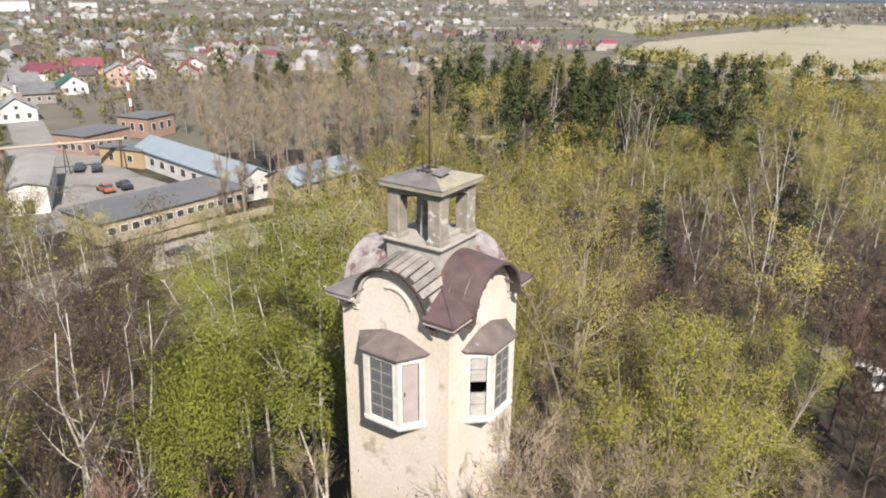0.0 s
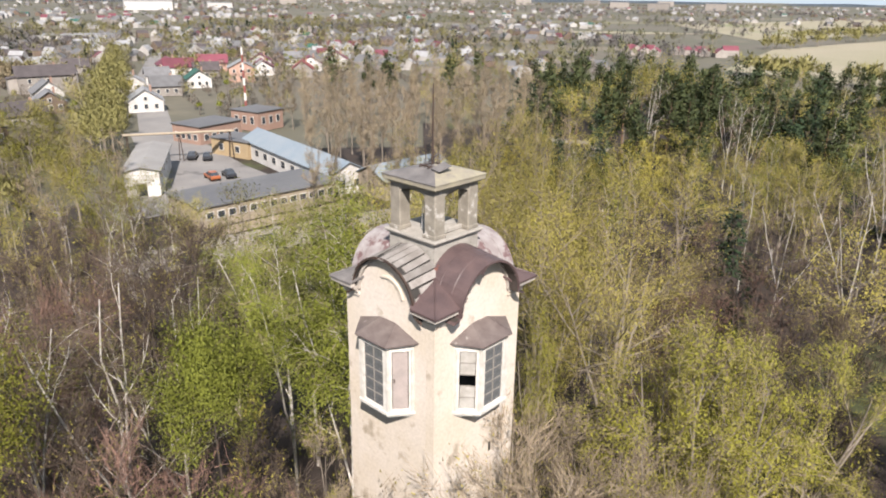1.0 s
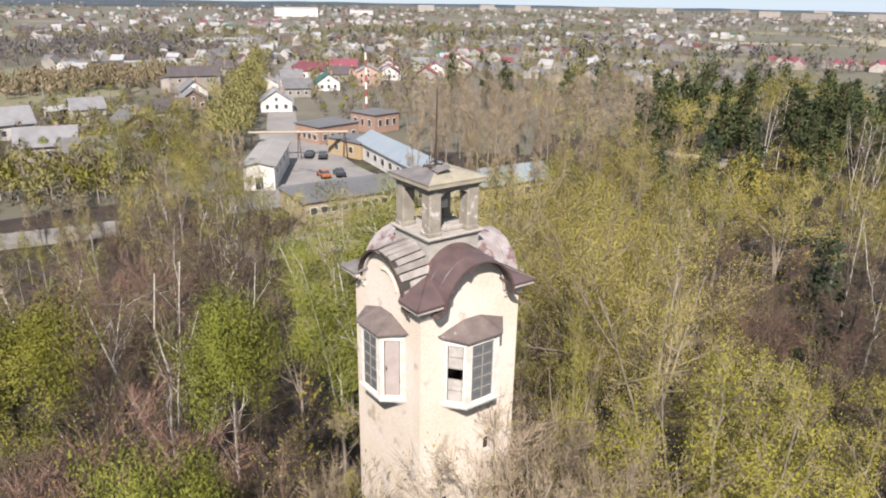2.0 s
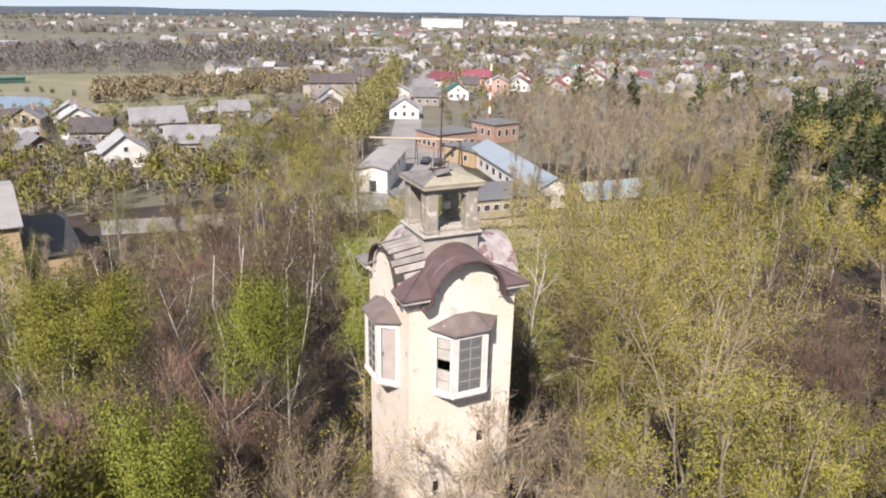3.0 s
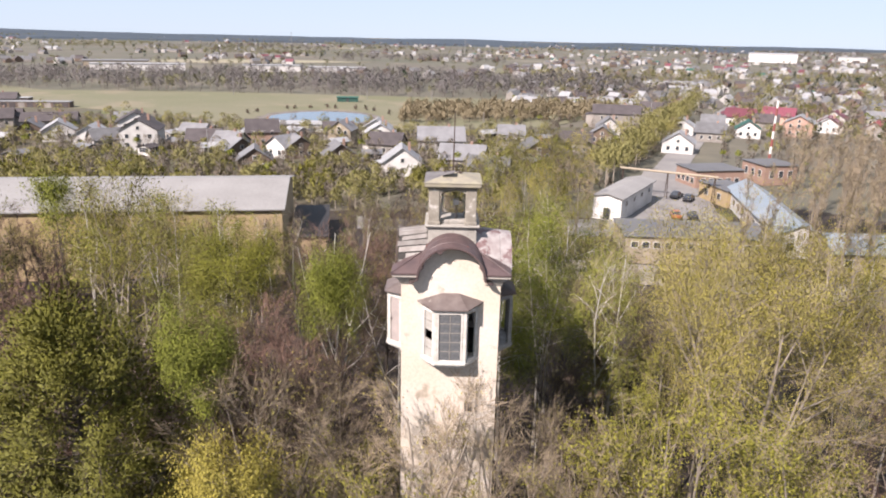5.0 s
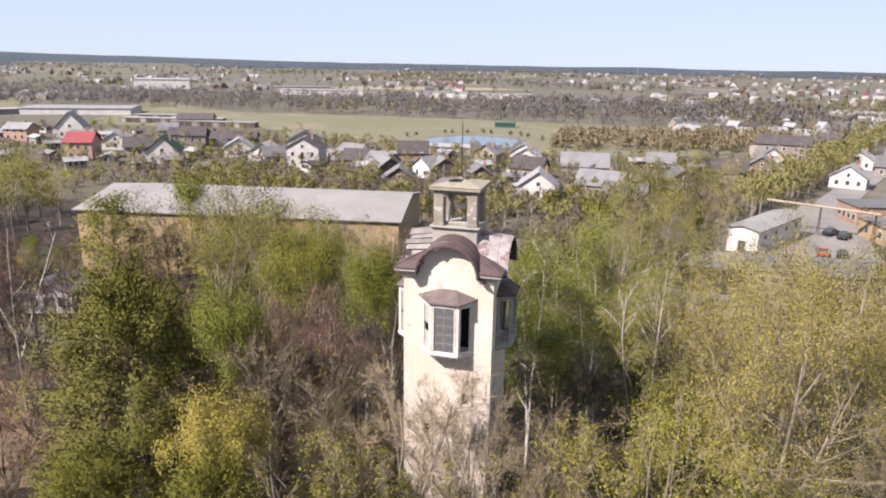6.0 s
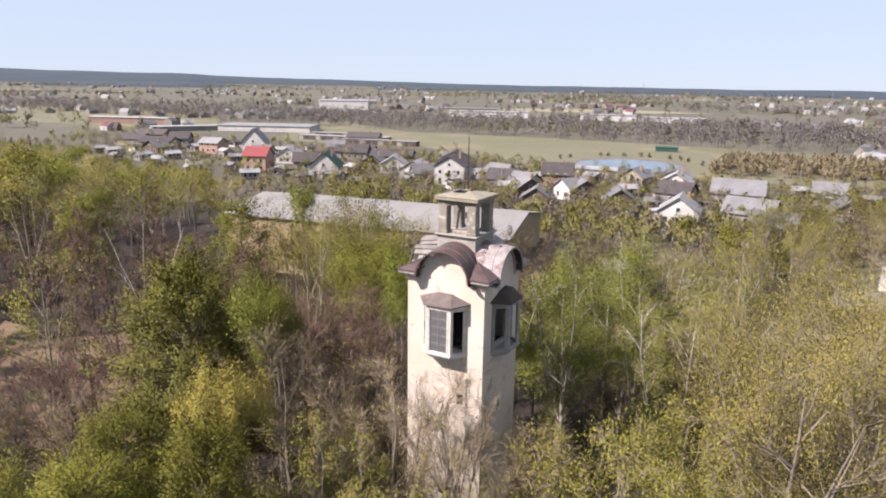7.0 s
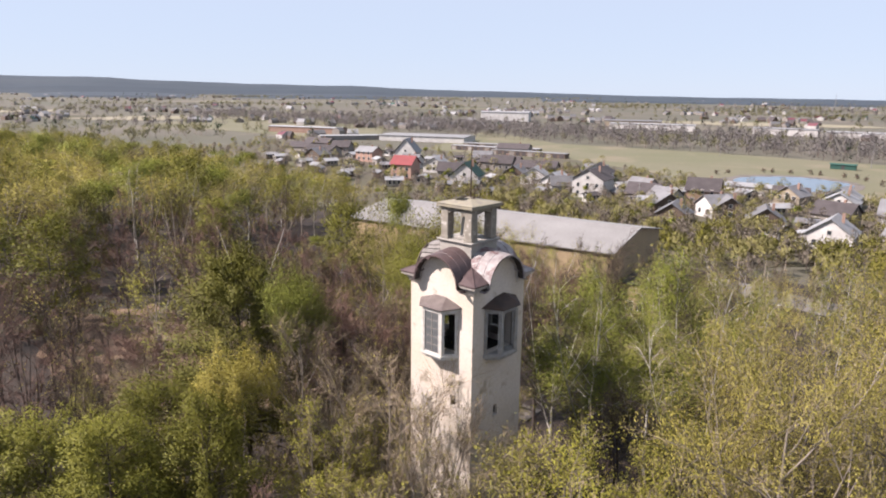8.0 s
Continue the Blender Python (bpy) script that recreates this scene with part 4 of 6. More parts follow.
house("house", (-213, 186), 12, (9, 8), 4.4, 2.2, "wall_pink", "roof_pale", "salmon house with a pale roof", "x")
house("house", (64, 238), -10, (17, 10), 5.4, 3.0, "wall_grey", "roof_dark", "large grey house with a dark brown roof", "x", True)
house("house", (56, 214), -10, (8, 8), 3.0, 3.4, "wall_white", "roof_grey", "small white gabled house", "y")
house("house", (118, 254), -25, (11, 9), 3.4, 3.2, "wall_white", "roof_crimson", "white house with a crimson roof", "x")
house("house", (137, 262), -30, (12, 9), 3.4, 3.2, "wall_pink", "roof_crimson", "salmon house with a crimson roof", "x")
house("house", (106, 217), -20, (8, 8), 3.0, 3.0, "wall_white", "roof_green", "small white house with a green roof", "y")
house("house", (127, 223), -30, (9, 9), 5.0, 2.6, "wall_pink", "roof_pale", "pink two-storey house with a pale roof", "y")
house("house", (152, 219), -38, (8, 8), 3.2, 3.2, "wall_grey", "roof_red", "grey house with an orange-red roof", "y")
house("house", (70, 180), -22, (9, 8), 3.0, 3.2, "wall_white", "roof_pale", "white house beside the street", "y")
house("house", (89, 206), -22, (9, 8), 3.0, 3.0, "wall_grey", "roof_grey", "grey house with a slate roof", "x")
house("garage", (-62.5, 38), 18, (6, 6), 2.6, 1.5, "wall_white", "roof_grey", "small white garage with a low grey gable roof", "y", False, False)
house("house", (10, 131), -10, (9, 8), 2.8, 2.8, "wall_grey", "roof_grey", "weathered grey shed-like house", "x")

# more houses in the village streets, copies of a few kinds
KINDS = [
    house("house", (-68, 164), 8, (9, 8), 3.0, 3.0, "wall_grey", "roof_dark", "grey timber house with a dark roof", "x"),
    house("house", (-41, 157), 30, (8, 8), 2.8, 3.0, "wall_brown", "roof_grey", "brown timber house with a grey roof", "y"),
    house("house", (-75, 177), -15, (8, 7), 3.0, 2.8, "wall_white", "roof_grey", "white village house with a grey roof", "x"),
    house("house", (-116, 177), 25, (9, 8), 3.0, 3.0, "wall_white", "roof_pale", "white village house with a pale roof", "y"),
    house("house", (144, 236), -35, (9, 8), 3.2, 3.0, "wall_white", "roof_crimson", "white village house with a dark red roof", "y"),
    house("house", (-246, 186), 10, (16, 9), 3.0, 2.4, "wall_grey", "roof_dark", "long dark barn-like house", "x"),
]
MORE = [(-28, 146, 20, 1), (-17, 165, -10, 0), (-21, 187, 5, 3), (-56, 152, 40, 1), (-102, 169, 12, 3), (-146, 166, 30, 0), (-150, 203, 22, 0), (-106, 202, 15, 2),
        (-131, 200, 20, 5), (-153, 206, 24, 5), (-190, 266, 20, 5), (-95, 162, 40, 2), (-47, 137, 15, 1), (-60, 161, -20, 2), (-44, 157, 60, 2), (-34, 187, 12, 0)]
MORE2 = [(-23, 198, 0, 3), (-270, 190, 15, 5), (-254, 205, 30, 0), (-230, 170, 15, 1), (-180, 180, 12, 2), (-170, 215, 30, 2), (-284, 215, 12, 5), (90, 283, -20, 0),
         (72, 262, -12, 2), (168, 236, -30, 4), (120, 266, -15, 4), (144, 236, -20, 3), (158, 258, -35, 4), (178, 262, -30, 2), (190, 245, -40, 4), (100, 235, -20, 2)]
MORE3 = [(122, 240, -25, 0), (50, 195, -14, 1), (38, 176, -10, 0), (24, 160, 10, 1), (20, 190, 0, 2), (-125, 178, 20, 1), (-164, 178, 24, 3), (206, 270, -35, 4), (84, 222, -22, 3)]
for x, y, turn, k in MORE + MORE2 + MORE3:
    copy_thing(KINDS[k], pose(x, y, 0, 0, 0, turn))


# sheds and outbuildings between the houses
SHEDS = [
    house("shed", (-20, 152), 10, (4.5, 3.6), 2.2, 0.9, "wall_brown", "roof_grey", "small brown timber shed with a grey roof", "x", False, False),
    house("shed", (-64, 157), 35, (5.5, 4.0), 2.3, 1.0, "wall_grey", "roof_pale", "small grey shed with a pale roof", "x", False, False),
    house("shed", (-80, 154), -20, (4.0, 3.6), 2.2, 0.8, "wall_white", "roof_dark", "small white shed with a dark roof", "y", False, False),
]
shed_rng = random.Random(29)
built = [o.matrix_basis.translation.copy() for o in scene.collection.objects if o.parent is None and o.name.split(".")[0] in ("house", "shed", "garage")]
made = 0
while made < 60:
    at = Vector((shed_rng.uniform(-260, 40), shed_rng.uniform(118, 215), 0))
    if at.y < 128 + max(0, at.x) * 0.6 or (at.x > -95 and at.y > 196) or any((at - b).length < 8.5 for b in built):
        continue
    built.append(at)
    copy_thing(SHEDS[made % 3], pose(at.x, at.y, 0, 0, 0, shed_rng.uniform(0, 180)))
    made += 1


# ---- distant town, as one mass for each kind of roof ----
def boxes_mesh(items):
    """Small gabled houses: x, y, z, width, depth, height, rise, turn -> vertices, triangles, quads of walls and of roofs."""
    verts, walls, roofs_q, roofs_t = [], [], [], []
    for x, y, w, l, h, rise, a in items:
        c, s = math.cos(a), math.sin(a)
        base = len(verts)
        loc = [(-w, -l, 0), (w, -l, 0), (w, l, 0), (-w, l, 0), (-w, -l, h), (w, -l, h), (w, l, h), (-w, l, h), (-w, 0, h + rise), (w, 0, h + rise)]
        verts += [(x + (p * c - q * s) / 2, y + (p * s + q * c) / 2, r) for p, q, r in loc]
        for q in ((0, 1, 5, 4), (1, 2, 6, 5), (2, 3, 7, 6), (3, 0, 4, 7)):
            walls.append([base + i for i in q])
        for q in ((4, 5, 9, 8), (6, 7, 8, 9)):
            roofs_q.append([base + i for i in q])
        for q in ((5, 6, 9), (7, 4, 8)):
            roofs_t.append([base + i for i in q])
    return verts, walls, roofs_q, roofs_t


def town(name, count, pick, wall_mat, roof_mat, label, seed, size=(5.5, 9.5), height=(2.0, 3.2), rise=(1.8, 3.0)):
    rng = random.Random(seed)
    items = []
    while len(items) < count:
        p = pick(rng)
        if p is None:
            continue
        items.append((p[0], p[1], rng.uniform(*size), rng.uniform(*size) * 0.85, rng.uniform(*height), rng.uniform(*rise), rng.uniform(0, math.pi)))
    v, w, rq, rt = boxes_mesh(items)
    me = raw_mesh(name, v, rt, w + rq, [wall_mat, roof_mat], 1, 0)
    slots = np.zeros(len(me.polygons), dtype=np.int32)
    slots[:len(rt)] = 0
    slots[len(rt) + len(w):] = 1
    me.polygons.foreach_set("material_index", slots)
    me.shade_flat()
    tagged(link_mesh(name, me), label, "houses", kind="stuff")


def far_town(rng):
    a = radians(rng.uniform(-75, 92))
    d = 270 * (2600 / 270) ** (rng.random() ** 0.8)
    x, y = d * math.sin(a), d * math.cos(a)
    deg = math.degrees(a)
    if x < 20 and y < 520 and x > -330:            # meadow and pond
        return None
    if deg < -12 and d < 420:
        return None
    if deg > 60 and d < 950:                       # open fields in the east
        return None
    if noise.noise((x / 160, y / 160, 7)) < (-0.14 if deg > 5 else 0.1):
        return None
    return x, y


for wall_mat, roof_mat, n, label, seed in (("wall_far", "roof_pale", 520, "far pale-roofed houses of the town", 11), ("wall_grey", "roof_grey", 760, "far grey-roofed houses of the town", 12),
                                           ("wall_far", "roof_crimson", 110, "far red-roofed houses of the town", 13), ("wall_brown", "roof_dark", 560, "far dark-roofed houses of the town", 14),
                                           ("wall_far", "roof_green", 60, "far green-roofed houses of the town", 15)):
    town("distant_houses", n, far_town, wall_mat, roof_mat, label, seed)


def red_row(rng):
    t = rng.random()
    return 352 + 70 * t + rng.uniform(-6, 6), 190 - 62 * t + rng.uniform(-10, 10)


town("distant_houses", 11, red_row, "wall_grey", "roof_crimson", "row of red-roofed houses at the field's edge", 21)

# large pale blocks and halls on the horizon
for x, y, w, l, h, turn, mat in ((512, 1119, 70, 24, 13, -20, "wall_white"), (700, 1230, 44, 20, 8, -25, "wall_white"), (1031, 1488, 40, 20, 14, -30, "wall_grey"),
                                 (-146, 565, 46, 12, 5, 12, "wall_white"), (-100, 575, 60, 12, 4, 10, "wall_white"), (-431, 581, 50, 30, 9, 30, "wall_white"), (-267, 547, 48, 14, 7, 25, "tan"),
                                 (-248, 545, 70, 14, 5, 20, "wall_white"), (154, 455, 34, 9, 5, -20, "wall_white"), (-284, 301, 56, 26, 3.4, 24, "wall_white"), (-322, 272, 44, 12, 2.6, 60, "pale_roof"), (-396, 292, 60, 12, 4, 20, "brick")):
    hall("long_hall", (x, y), turn, (w, l), h, h * 0.12, mat, "roof_pale" if mat != "tan" else "roof_grey", "long pale hall far off in the town", along="x")
FLATS = [(1500, 1650, -40), (1640, 1440, -75), (1450, 1760, -20), (1760, 1330, -48), (1900, 1180, -85), (2050, 1020, -60), (1580, 905, -50), (1500, 760, -70), (1660, 700, -60)]
first = hall("apartment_block", (1500, 1650), -40, (46, 14), 15, 1.0, "wall_grey", "roof_grey", "far pale apartment block on the horizon", along="x")
for x, y, turn in FLATS[1:]:
    copy_thing(first, pose(x, y, 0, 0, 0, turn))


def pond_hut():
    thing = tagged(empty("hut", (-49, 316, 0), 6), "long dark green hut beyond the pond", "hut")
    bm = bmesh.new()
    block(bm, -5.0, 5.0, -1.6, 1.6, 0, 2.1, 0.04)
    part("wall", bm, "roof_green", thing)
    bm = bmesh.new()
    gable_roof(bm, -5.0, 5.0, -1.6, 1.6, 2.14, 0.5, 0.35, "x", 0.1)
    part("roof", bm, "roof_green", thing)
    bm = bmesh.new()
    block(bm, -0.6, 0.6, -1.66, -1.603, 0, 2.0, 0.01)
    part("door", bm, "roof_dark", thing)


pond_hut()


def garage_row(at, turn, count):
    """A row of dark lock-up garages under one pale roof edge."""
    thing = tagged(empty("garage_row", (*at, 0), turn), "low row of dark lock-up garages with a pale flat roof", "garages")
    w = count * 3.4
    bm = bmesh.new()
    block(bm, -w / 2, w / 2, -2.6, 2.6, 0, 2.3)
    part("wall", bm, "wall_brown", thing)
    bm = bmesh.new()
    block(bm, -w / 2 - 0.2, w / 2 + 0.2, -2.8, 2.8, 2.303, 2.5, 0.03)
    part("roof", bm, "roof_pale", thing)
    for i in range(count):
        x = -w / 2 + 3.4 * (i + 0.5)
        bm = bmesh.new()
        block(bm, x - 1.25, x + 1.25, -2.68, -2.603, 0, 2.0, 0.01)
        part("door", bm, "roof_dark" if i % 3 else "wall_grey", thing)


for at, turn, count in (((-214, 268), 10, 10), ((-178, 262), 8, 12), ((-222, 286), 12, 9), ((-196, 276), 10, 8)):
    garage_row(at, turn, count)
hall("long_hall", (-52, 208), 4, (24, 7), 2.6, 0.8, "wall_white", "roof_pale", "long low pale building on the pond's near shore", along="x")


def utility_pole(x, y, tall):
    thing = tagged(empty("utility_pole", (x, y, 0), 15), "pale concrete utility pole with a crossarm", "pole", group="utility poles")
    bm = bmesh.new()
    rod(bm, (0, 0, 0), (0, 0, tall), 0.16, 0.10, 6)
    part("pole", bm, "pale_roof", thing)
    bm = bmesh.new()
    rod(bm, (-0.9, 0, tall - 0.7), (0.9, 0, tall - 0.7), 0.06, 0.06, 5)
    part("crossarm", bm, "iron", thing)


for x, y, tall in ((-41, 330, 11), (-8, 322, 9), (40, 300, 9), (62, 205, 9), (84, 262, 9), (-112, 340, 10), (12, 205, 8), (-62, 148, 8)):
    utility_pole(x, y, tall)


def pipe_bridge():
    """Heating pipes carried over the street on trestles."""
    thing = tagged(empty("pipe_bridge", (0, 0, 0)), "pale lagged pipes on steel trestles over the street", "pipe bridge")
    for k in (0, 0.55):
        bm = bmesh.new()
        rod(bm, (38, 119.5 + k, 5.6), (56, 110 + k, 5.6), 0.2, 0.2, 8)
        part("pipe", bm, "tan", thing)
    for t in (0.03, 0.5, 0.97):
        x, y = 38 + 18 * t, 119.5 - 9.5 * t
        bm = bmesh.new()
        rod(bm, (x, y - 0.6, 0), (x, y + 0.1, 5.36), 0.09, 0.09, 5)
        rod(bm, (x, y + 1.1, 0), (x, y + 0.45, 5.36), 0.09, 0.09, 5)
        block(bm, x - 0.1, x + 0.1, y - 0.3, y + 0.85, 5.26, 5.38)
        part("trestle", bm, "iron", thing)


pipe_bridge()


def far_mast(x, y, tall):
    thing = tagged(empty("radio_mast", (x, y, 0)), "thin pale radio mast above the far houses", "mast")
    bm = bmesh.new()
    for k in range(3):
        a = math.tau * k / 3
        rod(bm, (1.4 * math.cos(a), 1.4 * math.sin(a), 0), (0.4 * math.cos(a), 0.4 * math.sin(a), tall), 0.22, 0.15, 4)
    part("leg", bm, "pale_roof", thing)
    bm = bmesh.new()
    for j in range(9):
        z = tall * (j + 0.5) / 9.5
        r = 1.4 - 1.0 * z / tall
        for k in range(3):
            a, b = math.tau * k / 3, math.tau * (k + 1) / 3
            rod(bm, (r * math.cos(a), r * math.sin(a), z), (r * math.cos(b), r * math.sin(b), z + 1), 0.1, 0.1, 3)
    part("brace", bm, "pale_roof", thing)


far_mast(20, 860, 28)
far_mast(-330, 1500, 30)


def hills():
    """A low wooded ridge along the horizon."""
    bm = bmesh.new()
    rows = []
    for d, lift, canopy in ((2000, 0.0, 0.0), (2050, 0.0, 7.0), (2900, 0.0, 8.0), (3050, 0.3, 8.0), (3300, 0.65, 4.0), (3700, 1.0, 0.0), (4250, 0.9, 0.0)):
        row = []
        for i in range(141):
            a = radians(-110 + 1.6 * i)
            x, y = d * math.sin(a), d * math.cos(a)
            deg = math.degrees(a)
            west = max(0.0, -deg - 22)
            height = 4 + 1.28 * west + 7 * noise.noise((deg / 9, 0.3, 4)) + 5 * noise.noise((deg / 3, 2.3, d / 900))
            wooded = min(1.0, max(0.0, (30 - deg) / 6)) * min(1.0, max(0.0, 0.75 + 1.6 * noise.noise((deg / 7, 5.1, 0.4))))
            row.append(bm.verts.new((x, y, max(0, height) * lift - 2 + canopy * wooded)))
        rows.append(row)
    for a, b in zip(rows[:-1], rows[1:]):
        for i in range(140):
            bm.faces.new((a[i], a[i + 1], b[i + 1], b[i]))
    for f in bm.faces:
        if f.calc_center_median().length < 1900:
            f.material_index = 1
    tagged(part("backdrop", bm, ["hill", "hill_front"]), "wooded hills tinted haze blue along the horizon", "hills", kind="structure")


hills()


# ---- cars ----
def car(at, turn, mat, label):
    thing = tagged(empty("car", (*at, 0.08), turn), label, "car")
    bm = bmesh.new()
    prof = [(-2.15, 0.35), (2.15, 0.35), (2.2, 0.75), (1.3, 0.92), (-1.9, 0.95), (-2.2, 0.8)]
    a = [bm.verts.new((x, -0.86, z)) for x, z in prof]
    b = [bm.verts.new((x, 0.86, z)) for x, z in prof]
    bm.faces.new(a)
    bm.faces.new(b[::-1])
    for i in range(6):
        bm.faces.new((a[i], b[i], b[(i + 1) % 6], a[(i + 1) % 6]))
    bmesh.ops.bevel(bm, geom=bm.edges[:], offset=0.08, segments=2, affect='EDGES')
    part("body", bm, mat, thing)
    bm = bmesh.new()
    low = [(-1.75, -0.78, 0.9), (0.95, -0.78, 0.9), (0.95, 0.78, 0.9), (-1.75, 0.78, 0.9)]
    top = [(-1.25, -0.62, 1.42), (0.25, -0.62, 1.45), (0.25, 0.62, 1.45), (-1.25, 0.62, 1.42)]
    bmesh.ops.convex_hull(bm, input=[bm.verts.new(p) for p in low + top])
    cabin = part("cabin", bm, "pane_dark", thing)
    bm = bmesh.new()
    block(bm, -1.27, 0.27, -0.63, 0.63, 1.43, 1.48, 0.02)
    part("roof", bm, mat, cabin)
    for x in (-1.35, 1.35):
        for y in (-0.8, 0.8):
            bm = bmesh.new()
            rod(bm, (x, y - 0.1, 0.32), (x, y + 0.1, 0.32), 0.32, 0.32, 12)
            part("wheel", bm, "rubber", thing)
    return thing


car((31.5, 60.8), 100, "car_dark", "dark estate car parked on the dusty road")
car((21.5, 62.3), 20, "car_dark", "dark hatchback parked on the dusty road")
car((43.8, 97.7), 80, "car_orange", "small orange car in the yard")
car((46.8, 97.0), 75, "car_dark", "dark car beside an orange car in the yard")
car((51.2, 112.6), 60, "car_dark", "black car parked by the ochre workshop")
car((49.4, 115.2), 55, "car_dark", "black car parked in the yard")
car((46.6, -14.6), 30, "car_white", "white car parked on the track in the wood")


# ---- trees ----
def unit(v):
    return v / (np.linalg.norm(v, axis=-1, keepdims=True) + 1e-9)


def tube_arrays(lines, sides):
    """Tapered tubes along polylines -> vertices and quads."""
    verts, quads, base = [], [], 0
    ang = np.arange(sides) * (2 * np.pi / sides)
    for pts, rad in lines:
        pts = np.asarray(pts)
        t = unit(np.gradient(pts, axis=0))
        ref = np.array([0.31, 0.95, 0.05]) if abs(t[0][2]) > 0.6 else np.array([0.0, 0.0, 1.0])
        u = unit(np.cross(t, ref))
        w = np.cross(t, u)
        ring = pts[:, None, :] + (u[:, None, :] * np.cos(ang)[None, :, None] + w[:, None, :] * np.sin(ang)[None, :, None]) * np.asarray(rad)[:, None, None]
        n = len(pts)
        verts.append(ring.reshape(-1, 3))
        i = np.arange(n - 1)[:, None] * sides
        j = np.arange(sides)[None, :]
        k = (j + 1) % sides
        quads.append((base + np.stack([i + j, i + k, i + sides + k, i + sides + j], axis=-1)).reshape(-1, 4))
        base += n * sides
    return np.concatenate(verts), np.concatenate(quads)


def leaf_arrays(rng, at, size, out, way, long=1.0, crisp=0.6):
    """Leaf sprays at points, one triangle each, facing more or less outwards; long ones lie along the twig."""
    n = len(at)
    out = unit(out)
    nor = unit(out + rng.normal(size=(n, 3)) * 0.55)
    nor = nor * np.where((nor * out).sum(axis=1) < 0, -1.0, 1.0)[:, None]
    b = unit(way + rng.normal(size=(n, 3)) * (0.45 if long > 1.5 else 2.0))
    a = unit(np.cross(b, nor))
    s = (size * rng.uniform(0.6, 1.4, n))[:, None]
    w, l = 0.62 / math.sqrt(long), 1.05 * math.sqrt(long)
    v = np.stack([at - a * s * w, at + a * s * w, at + b * s * l], axis=1)
    face = np.cross(v[:, 1] - v[:, 0], v[:, 2] - v[:, 0])
    back = (face * out).sum(axis=1) < 0
    v[back] = v[back][:, [1, 0, 2]]
    soft = unit(out + (nor - out) * crisp)
    return v.reshape(-1, 3), np.arange(n * 3).reshape(-1, 3), np.repeat(soft, 3, axis=0)


def twig_arrays(rng, at, way, length, width):
    """Thin tapering twigs -> vertices and triangles."""
    n = len(at)
    side = unit(np.cross(way, rng.normal(size=(n, 3)))) * width
    end = at + way * (length * rng.uniform(0.5, 1.3, n))[:, None]
    v = np.stack([at - side, at + side, end], axis=1).reshape(-1, 3)
    return v, np.arange(n * 3).reshape(-1, 3)


def limb_line(rng, start, way, length, bend, wander, n=5):
    """A branch from start that bends up (or droops) by bend and wanders a little."""
    pts = [np.array(start, dtype=float)]
    d = np.array(way, dtype=float)
    for i in range(n - 1):
        d = unit(d + np.array([0, 0, bend / (n - 1)]) + rng.normal(size=3) * wander)
        pts.append(pts[-1] + d * length / (n - 1))
    return np.array(pts)


